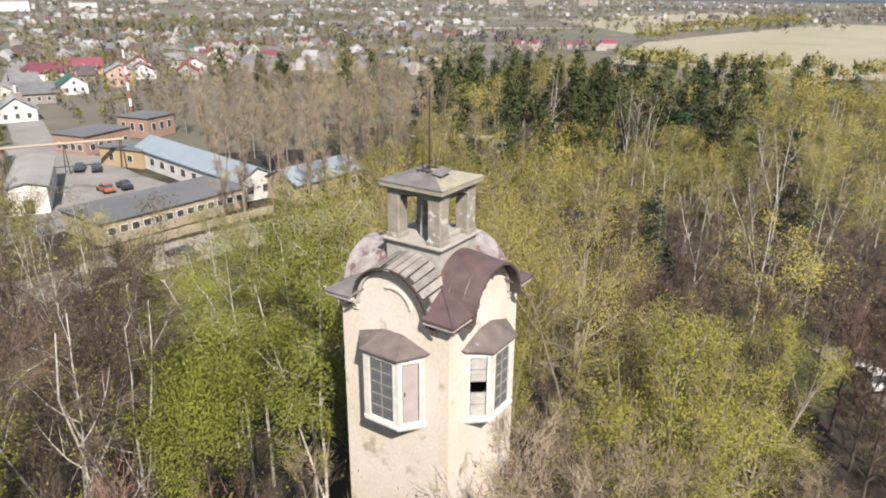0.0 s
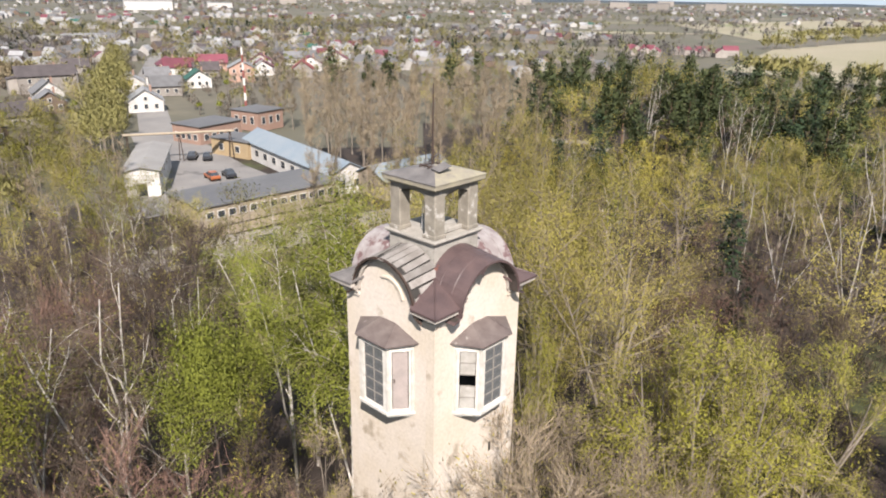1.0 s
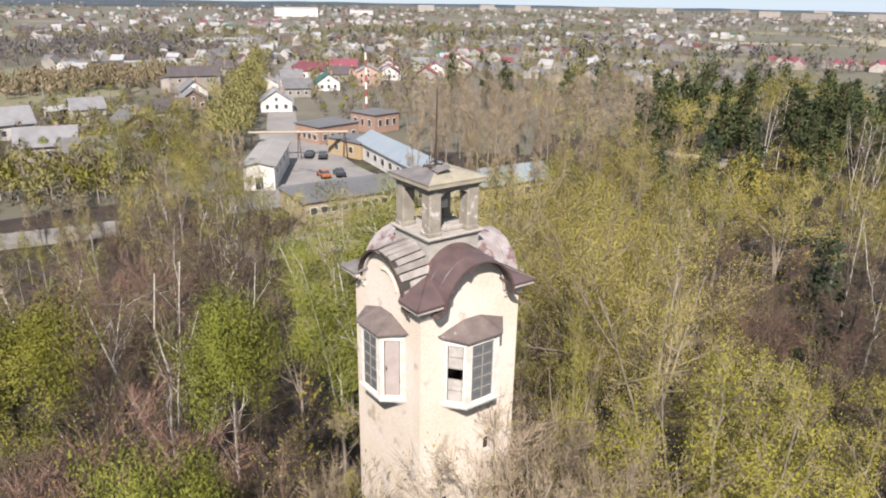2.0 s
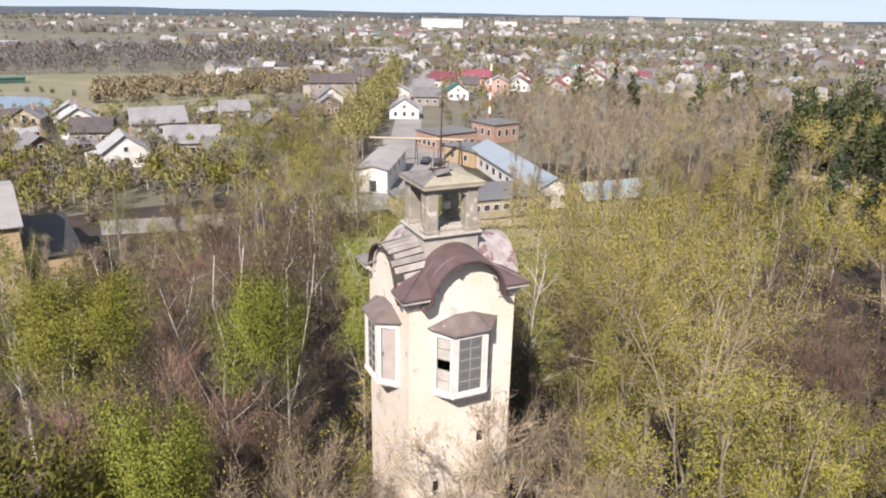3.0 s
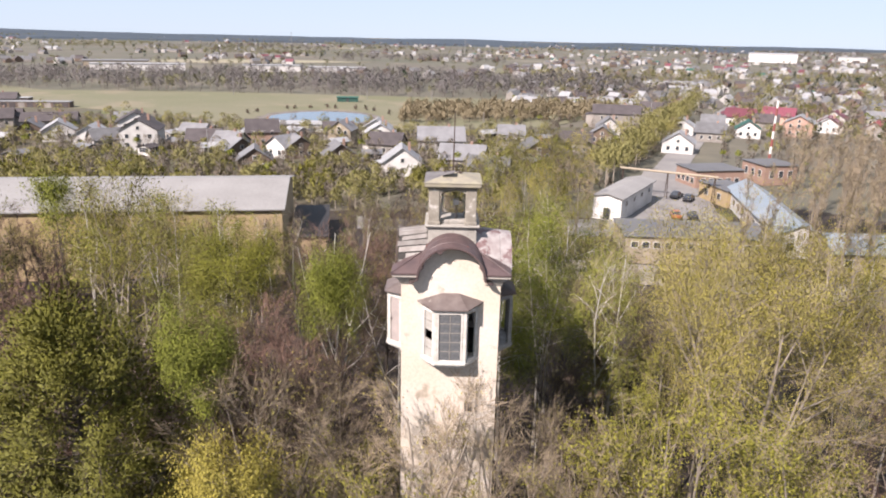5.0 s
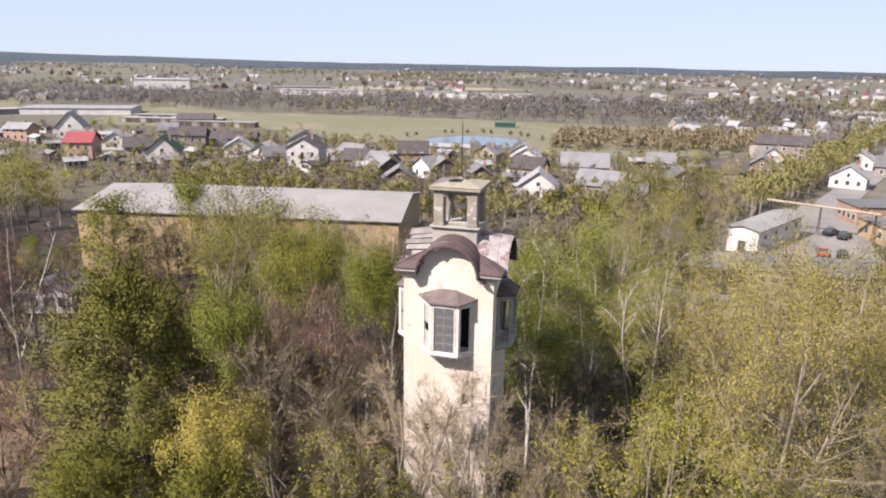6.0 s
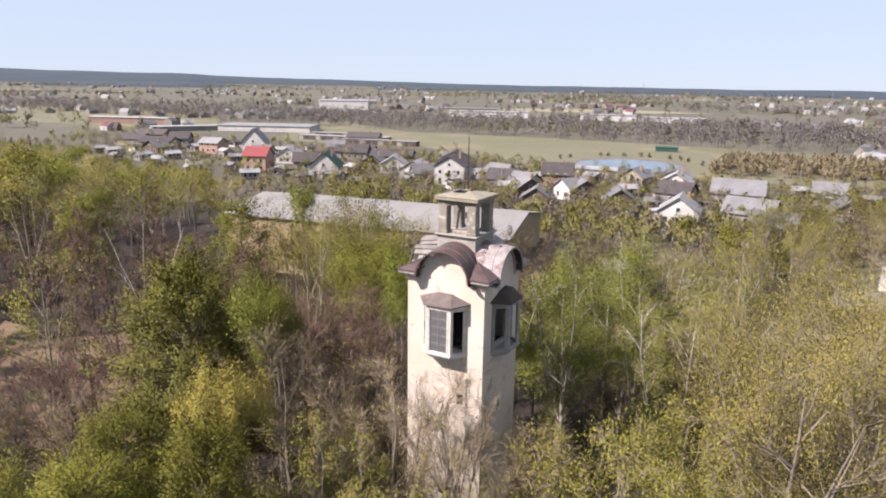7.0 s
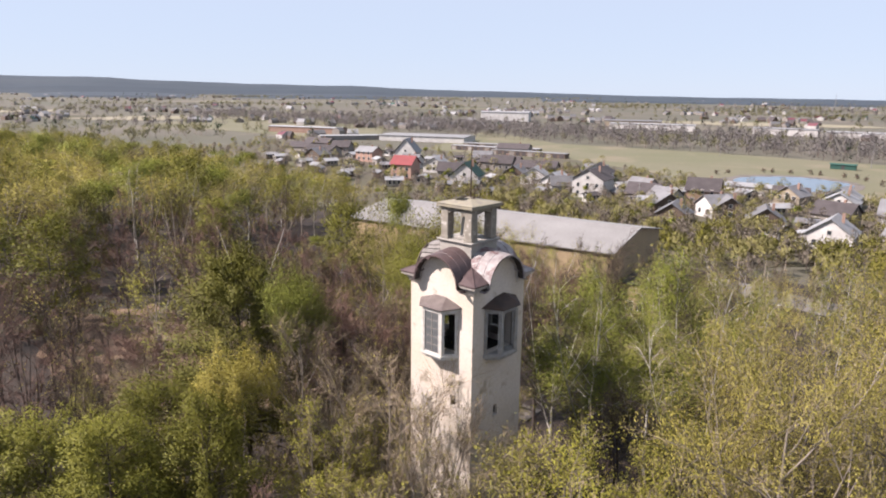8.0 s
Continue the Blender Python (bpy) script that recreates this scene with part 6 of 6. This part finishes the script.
WOOD = [(-62, -8), (-20, -26), (8, -22), (34, -24), (70, -26), (190, -40), (215, 20), (200, 75), (160, 135), (118, 160), (84, 142), (76, 100), (80, 74), (74, 58), (20, 58), (22, 84), (27, 96), (24, 122),
        (4, 124), (-2, 90), (-22, 86), (-22, 62), (-84, 54), (-95, 75), (-111, 88), (-143, 95), (-225, 105), (-330, 100), (-330, 40), (-150, 0)]
CLEAR = [[(2, 3), (8, -1), (13, 7), (20, 20), (17, 28), (9, 17), (3, 9)], [(10, 50), (18, 42), (34, 40), (52, 46), (60, 58), (10, 62)], [(12, 58), (72, 50), (72, 60), (16, 70), (12, 70)], [(-30, 67), (-14, 67), (-14, 90), (-30, 90)], [(42, -20), (50, -20), (52, -11), (43, -11)], [(-31, 22.8), (-13, 23.6), (-13, 27.2), (-31, 26.6)], [(-70, 40), (-60, 26), (-50, 22), (-50, 30), (-58, 42)],
         [(98, 52), (122, 60), (126, 78), (110, 86), (100, 62)], [(-68, 4), (-43, 1), (-41, 9), (-66, 14)], [(-74, 49.5), (-21, 57), (-14, 58.5), (-18, 84), (-28, 86), (-78, 79)]]


def mix_of(x, y):
    """Which trees grow where."""
    bearing = math.degrees(math.atan2(x + 19, y + 13))
    if bearing > 60 and x > 150 and y < 25:
        return [("golden_willow", 5), ("budding_lime", 3), ("pine", 2)]
    if x > 88 and bearing > 55 and y > 5:
        return [("pine", 7), ("spruce", 3), ("poplar", 1.2), ("budding_lime", 2.5), ("birch", 1.2), ("bare_birch", 0.5)]
    if 28 < x < 92 and 20 < y < 58:
        return [("budding_lime", 5), ("golden_willow", 3), ("birch", 1.5), ("greening_lime", 1)]
    if x > 60 and y > 40:
        return [("poplar", 10), ("budding_lime", 1.5), ("pine", 2.0 if y > 80 and x > 95 else 0.05)]
    if x > 60:
        return [("bare_birch", 1), ("bare_tree", 2), ("budding_lime", 8), ("golden_willow", 0.7), ("spruce", 1.5), ("birch", 3), ("greening_lime", 1)]
    if x > 26 and y < 9:
        return [("bare_tree", 9), ("purple_bare_tree", 1.5), ("bare_birch", 1.4), ("budding_lime", 0.5)]
    if x > 28 and y < 22:
        return [("bare_tree", 2.5 if y > -6 else 6), ("budding_lime", 8), ("birch", 1), ("bare_birch", 0.5), ("purple_bare_tree", 1.5), ("greening_lime", 1.0)]
    if -32 < x < 32 and y > 44:
        return [("greening_lime", 5), ("budding_lime", 0.8), ("poplar", 3), ("birch", 2), ("bare_tree", 2)]
    if x > 5 and y > -4:
        return [("budding_lime", 6), ("bare_tree", 1.8), ("pale_bare_tree", 1), ("birch", 2), ("greening_lime", 1.2)]
    if x > 3:
        return [("bare_tree", 2.5), ("pale_bare_tree", 4), ("young_maple", 2), ("budding_lime", 3), ("purple_bare_tree", 1.5), ("bush", 1)]
    if x > -32 and y > 52:
        return [("greening_lime", 5), ("budding_lime", 1), ("poplar", 2.5), ("birch", 2), ("bare_tree", 2)]
    if x > -32 and y > 16:
        return [("bare_tree", 4), ("birch", 1.5), ("bare_birch", 0.5), ("purple_bare_tree", 4), ("budding_lime", 0.6), ("greening_lime", 2.5)]
    if x > -32:
        return [("bare_tree", 2), ("pale_bare_tree", 2), ("purple_bare_tree", 5.5), ("bare_birch", 0.3), ("young_maple", 0.8)]
    if y < 34 and x > -95:
        return [("purple_bare_tree", 7), ("bare_tree", 3), ("larch", 1.5), ("greening_lime", 1.2)]
    return [("birch", 1.6), ("greening_lime", 4.5), ("larch", 1.0), ("budding_lime", 3), ("bare_tree", 1.5), ("purple_bare_tree", 1.2), ("maple", 1.4), ("spruce", 0.3)]


def choose(rng, options):
    total = sum(w for _, w in options)
    r = rng.uniform(0, total)
    for k, w in options:
        r -= w
        if r <= 0:
            return k
    return options[0][0]


HEIGHTS = {"bare_birch": (16, 20), "birch": (15, 19), "green_birch": (14, 18), "maple": (13, 18), "blossom_maple": (11, 15), "golden_willow": (12, 16), "budding_lime": (13, 17.5), "greening_lime": (13, 17.5), "bare_tree": (11, 15.5), "pale_bare_tree": (11, 15),
           "purple_bare_tree": (11, 15), "larch": (14, 18.5), "spruce": (10, 16), "pine": (13.5, 17), "poplar": (15, 20), "young_maple": (11, 14.5), "bush": (4, 8)}
cells = {}


def free(x, y, gap):
    g = 4.0
    i, j = int(x // g), int(y // g)
    for a in range(i - 2, i + 3):
        for b in range(j - 2, j + 3):
            for u, v in cells.get((a, b), ()):
                if (u - x) ** 2 + (v - y) ** 2 < gap * gap:
                    return False
    cells.setdefault((i, j), []).append((x, y))
    return True


for x, y in taken:
    free(x, y, 0.0)
for _ in range(26000):
    x, y = tree_rng.uniform(-330, 215), tree_rng.uniform(-40, 162)
    d = math.hypot(x, y + 10)
    if d > 90 and tree_rng.random() < 0.35:
        continue
    if not inside(x, y, WOOD) or any(inside(x, y, c) for c in CLEAR) or math.hypot(x, y) < 4.6:
        continue
    kind = choose(tree_rng, mix_of(x, y))
    gap = 6.8 if kind in ("budding_lime", "greening_lime", "larch", "maple") else 3.9 if x > 26 and y < 9 else 4.7
    if not free(x, y, gap if d < 60 else 5.0 if d < 100 else 5.8):
        continue
    h = tree_rng.uniform(*HEIGHTS[kind]) * (1.0 if d < 40 or x < -36 or kind in ("pine", "spruce") and x > 60 else 0.86 if d < 70 else 0.78)
    if kind == "budding_lime" and x > 8 and d < 45:
        h *= 1.12
    if -84 < x < -50 and 40 < y < 62:
        h = min(h, tree_rng.uniform(4.5, 7))
    elif -84 < x < 6 and y > 46:
        h = min(h, tree_rng.uniform(10, 13) if x < -30 else tree_rng.uniform(6.5, 9.5) if y < 84 else tree_rng.uniform(3.5, 5.0))
    elif x < 30 and y > 60:
        h = min(h, tree_rng.uniform(9, 12.5))
    elif x < -70 and y > 62 and x > -150:
        h = min(h, tree_rng.uniform(10, 13))
    if d < 34:
        plant(kind, x, y, h, tree_rng, 0, tree_rng.uniform(0.85, 1.1))
    elif d < 100:
        plant(kind, x, y, h, tree_rng, 1, tree_rng.uniform(0.9, 1.15))
    else:
        plant(kind, x, y, h, tree_rng, 2, tree_rng.uniform(1.1, 1.4) if kind not in ("pine", "spruce", "poplar") else tree_rng.uniform(0.85, 1.1))

def fill(poly, count, gap, kinds, lo, hi, wide=(0.9, 1.15)):
    """Trees of some kinds scattered over an outline, as close as the gap allows."""
    xs, ys = [q[0] for q in poly], [q[1] for q in poly]
    for _ in range(count):
        x, y = tree_rng.uniform(min(xs), max(xs)), tree_rng.uniform(min(ys), max(ys))
        if inside(x, y, poly) and free(x, y, gap):
            plant(choose(tree_rng, kinds), x, y, tree_rng.uniform(lo, hi), tree_rng, 2, tree_rng.uniform(*wide))


fill([(96, 64), (108, 40), (128, 18), (165, 25), (158, 60), (128, 88), (108, 84)], 300, 4.6, [("pine", 5), ("spruce", 2), ("budding_lime", 1.5), ("birch", 1.5)], 13, 18)
fill([(27, 104), (36, 124), (62, 168), (80, 212), (66, 214), (44, 178), (20, 150), (6, 126), (4, 104)], 420, 4.4, [("budding_lime", 5), ("greening_lime", 3), ("birch", 2), ("poplar", 1)], 5, 8.5)
fill([(-12, 62), (24, 60), (24, 84), (26, 100), (0, 100), (-8, 82)], 160, 4.6, [("budding_lime", 5), ("greening_lime", 3), ("birch", 3)], 6, 9)

# trees in front of the ochre building
for i in range(24):
    x = -80 + (i % 12) * 4.6 + tree_rng.uniform(-1.5, 1.5)
    plant(tree_rng.choice(("birch", "budding_lime", "budding_lime", "maple", "purple_bare_tree")), x, (47.5 if i < 12 else 42.0) + (x + 78) * 0.13 + tree_rng.uniform(-2, 1), tree_rng.uniform(8.5, 12) if x > -56 else tree_rng.uniform(4, 6.5), tree_rng, 1, 1.1)

# brushwood on the forest floor round the tower
for _ in range(60):
    x, y = tree_rng.uniform(-22, 30), tree_rng.uniform(-18, 32)
    if math.hypot(x, y) > 5.2 and free(x, y, 2.2):
        plant("bush", x, y, tree_rng.uniform(3.5, 8), tree_rng, 1)


# ---- distant woods, one mass for each kind ----
def woodland(kind, spots, leaves, size, label, seed, bunch=6, leaf=None):
    """Many far trees in one mesh: a stem and a ragged crown of bunched sprays for each."""
    rng = np.random.default_rng(seed)
    p = KIND["budding_lime" if kind == "garden_lime" else kind]
    leaf = leaf or ("garden_bud" if kind == "garden_lime" else None)
    ats, outs, stems, stem_v = [], [], [], []
    for x, y, h in spots:
        lo = p["from"] * h
        n = max(2, int(leaves * rng.uniform(0.8, 1.2) / bunch))
        u = rng.beta(1.3, 1.2, n)
        rr = p["spread"] / p["h"] * h * 1.1
        if p["shape"] == "cone":
            reach = 1.0 - 0.92 * u
        elif p["shape"] == "even":
            reach = 0.9 - 0.5 * u
        else:
            reach = np.sin(np.pi * np.clip(0.12 + 0.82 * u, 0, 1))
        a = rng.uniform(0, 2 * np.pi, n)
        rad = rr * reach * np.sqrt(rng.uniform(0.2, 1, n)) * rng.uniform(0.75, 1.2)
        at = np.stack([x + np.cos(a) * rad, y + np.sin(a) * rad, lo + (h - lo) * u], axis=1)
        at = np.repeat(at, bunch, axis=0) + rng.normal(size=(n * bunch, 3)) * size * 0.75
        ats.append(at)
        outs.append(unit(at - np.array([x, y, lo + (h - lo) * 0.35])) + np.array([0, 0, 0.6]))
        w = 0.13 if kind != "pine" else 0.17
        k = len(stem_v)
        stem_v += [(x - w, y - w, 0), (x + w, y - w, 0), (x, y + w, 0), (x, y, h * 0.85)]
        stems += [(k, k + 1, k + 3), (k + 1, k + 2, k + 3), (k + 2, k, k + 3)]
    outs = np.concatenate(outs)
    lv, lt, ln = leaf_arrays(rng, np.concatenate(ats), size, outs, unit(outs + np.array([0, 0, 0.6 if p["shape"] != "cone" else -0.3])), 3.0)
    me = raw_mesh("woodland", np.concatenate([np.array(stem_v), lv]), np.concatenate([np.array(stems), lt + len(stem_v)]), np.zeros((0, 4)),
                  [p["bark"], leaf or (p["leaf"] if p["leaves"] > 2000 else p["twig"])], 0, 1, np.concatenate([np.zeros((len(stem_v), 3)), ln]))
    slots = np.ones(len(me.polygons), dtype=np.int32)
    slots[:len(stems)] = 0
    me.polygons.foreach_set("material_index", slots)
    tagged(link_mesh("woodland", me), label, "woodland", kind="stuff")


# tree belts and garden trees between the houses and fields
def belt(spots_rng, count, pick, lo, hi):
    out = []
    while len(out) < count:
        p = pick(spots_rng)
        if p is not None:
            out.append((p[0], p[1], spots_rng.uniform(lo, hi)))
    return out


def gardens_ok(x, y):
    if -95 < x < 20 and y > 212 or (x < -60 and y > 232):
        return False
    if y < 122 and (x > 20 or x > -26 and y > 118) or inside(x, y, [(-95, 55), (-15, 65), (-18, 95), (-95, 90)]) or inside(x, y, WOOD):
        return False
    road = 46 + (y - 120) * 0.45
    return abs(x - road) > 7 and not inside(x, y, [(20, 84), (52, 70), (90, 120), (92, 150), (50, 150)])


def gardens(rng):
    p = (rng.uniform(-330, 260), rng.uniform(90, 320))
    return p if gardens_ok(*p) else None


def street(rng):
    y = rng.uniform(122, 330)
    return 46 + (y - 120) * 0.45 - rng.uniform(9, 17), y


def brown_band(rng):
    x, y = rng.uniform(-700, 120), rng.uniform(352, 500)
    return (x, y) if y < 440 + 0.1 * x + 60 else None


def beyond(rng):
    a = radians(rng.uniform(-76, 92))
    d = 300 * (2700 / 300) ** (rng.random() ** 0.75)
    x, y = d * math.sin(a), d * math.cos(a)
    if x < 60 and y < 352 and x > -330 or (math.degrees(a) > 66 and 290 < d < 620):
        return None
    return x, y


def field_edges(rng):
    t = rng.random()
    k = rng.randrange(3)
    if k == 0:
        return 470 + 430 * t, 152 - 40 * t + rng.uniform(-8, 8)
    if k == 1:
        return 560 + 420 * t, 178 - 55 * t + rng.uniform(-8, 8)
    return 300 + rng.uniform(-10, 12), -60 + 170 * t


wood_rng = random.Random(3)
woodland("garden_lime", belt(wood_rng, 300, gardens, 2.5, 6.5), 180, 0.26, "garden trees with olive buds", 60, 3)
woodland("purple_bare_tree", belt(wood_rng, 380, gardens, 2.5, 6), 180, 0.24, "bare brown garden trees", 61, 3, "garden_twig")


def plots(rng):
    p = (rng.uniform(-125, 34), rng.uniform(112, 212))
    return p if gardens_ok(*p) else None


woodland("purple_bare_tree", belt(wood_rng, 240, plots, 2.5, 5.5), 210, 0.23, "bare brown fruit trees between houses", 70, 3, "garden_twig")
woodland("garden_lime", belt(wood_rng, 210, plots, 2.5, 6), 210, 0.25, "budding trees between houses", 71, 3)
woodland("maple", belt(wood_rng, 130, gardens, 2, 5.5), 180, 0.22, "green garden trees in leaf", 62, 3)
woodland("garden_lime", belt(wood_rng, 90, street, 6, 10), 260, 0.36, "street trees in thin leaf", 63, 3)
woodland("purple_bare_tree", belt(wood_rng, 1500, brown_band, 6, 10), 90, 0.5, "band of bare brown wood behind the meadow", 64, 3, "far_twig")


def hedgerows(rng, count, lo, hi):
    """Trees in long belts and copses over the far land, mostly lying across the view from the tower."""
    out = []
    while len(out) < count:
        p = beyond(rng)
        if p is None:
            continue
        d = math.hypot(*p)
        way = math.atan2(p[1], p[0]) + math.pi / 2 + rng.gauss(0, 0.35)
        length, depth = rng.uniform(30, 150) * (0.5 + d / 900), rng.uniform(5, 16) * (0.6 + d / 1200)
        for _ in range(int(length * depth / (26 + d * 0.05))):
            u, v = rng.uniform(-0.5, 0.5) * length, rng.gauss(0, 0.4) * depth
            x, y = p[0] + u * math.cos(way) - v * math.sin(way), p[1] + u * math.sin(way) + v * math.cos(way)
            if not (-330 < x < 60 and y < 352 or 300 < x < 620 and y < 150):
                out.append((x, y, rng.uniform(lo, hi)))
    return out


def town_trees(rng):
    x, y = rng.uniform(60, 470), rng.uniform(190, 640)
    road = 46 + (y - 120) * 0.45
    return None if abs(x - road) < 8 or y < 205 - x * 0.2 or x > 200 + y * 0.55 or inside(x, y, WOOD) else (x, y)


woodland("garden_lime", belt(wood_rng, 700, town_trees, 4, 8.5), 72, 0.47, "budding trees among the houses of the town", 79, 3, "garden_bud")
woodland("purple_bare_tree", belt(wood_rng, 500, town_trees, 3.5, 7.5), 72, 0.45, "bare trees among the houses of the town", 80, 3, "garden_twig")
woodland("spruce", belt(wood_rng, 50, town_trees, 6, 10), 120, 0.5, "dark conifers among the houses of the town", 81, 3)
woodland("garden_lime", hedgerows(wood_rng, 2600, 4, 8.5), 36, 0.88, "far belts of trees with olive buds", 65, 3, "far_bud")
woodland("purple_bare_tree", hedgerows(wood_rng, 2400, 4, 8.5), 36, 0.88, "far belts of bare brown trees", 66, 3, "far_twig")
woodland("garden_lime", belt(wood_rng, 1300, beyond, 3.5, 7), 44, 0.75, "far scattered trees with olive buds", 69, 3, "far_bud")
woodland("spruce", belt(wood_rng, 220, beyond, 6, 10), 40, 1.0, "far scattered dark conifers", 67, 3)
woodland("garden_lime", belt(wood_rng, 220, field_edges, 5, 9), 80, 0.9, "tree lines along the fields", 68, 3)


def pond_rim(rng):
    a = rng.uniform(0, math.pi)
    return -52 + 29 * math.cos(a), 253 + 30 * math.sin(a)


def thicket(rng):
    x = rng.uniform(-18, 78)
    return x, 262 + 0.25 * x + rng.uniform(-22, 30)


woodland("bare_tree", belt(wood_rng, 11, pond_rim, 0.8, 1.8), 60, 0.4, "dark tufts on the far rim of the pond", 72, 3, "twig")
woodland("purple_bare_tree", belt(wood_rng, 420, thicket, 3, 5.5), 100, 0.5, "pale grey-brown thicket beyond the meadow", 73, 3, "leaf_tan")
woodland("bush", belt(wood_rng, 1000, gardens, 1.0, 2.6), 45, 0.34, "low brown garden bushes and hedges", 74, 3, "garden_twig")
woodland("garden_lime", belt(wood_rng, 420, plots, 1.0, 2.6), 54, 0.3, "low budding garden bushes", 75, 3)


def orchard(rng):
    x, y = rng.uniform(-95, 26), rng.uniform(94, 130)
    return None if inside(x, y, [(-30, 67), (-14, 67), (-14, 90), (-30, 90)]) or (x > 14 and y < 108) else (x, y)


woodland("garden_lime", belt(wood_rng, 120, orchard, 3, 6), 170, 0.36, "budding trees of an old orchard", 76, 3)
woodland("greening_lime", belt(wood_rng, 50, orchard, 3, 6.5), 170, 0.36, "young green trees of an old orchard", 77, 3)
woodland("purple_bare_tree", belt(wood_rng, 90, orchard, 2.5, 6), 160, 0.34, "bare trees of an old orchard", 78, 3, "garden_twig")

# a sapling that has seeded itself in the lantern
sapling = plant("bush", 0.25, 0.3, 1.25, tree_rng, 1, 0.8)
sapling.matrix_basis = Matrix.Translation((0, 0, 24.37)) @ sapling.matrix_basis
tagged(sapling, "small wild shrub growing inside the lantern", "shrub")
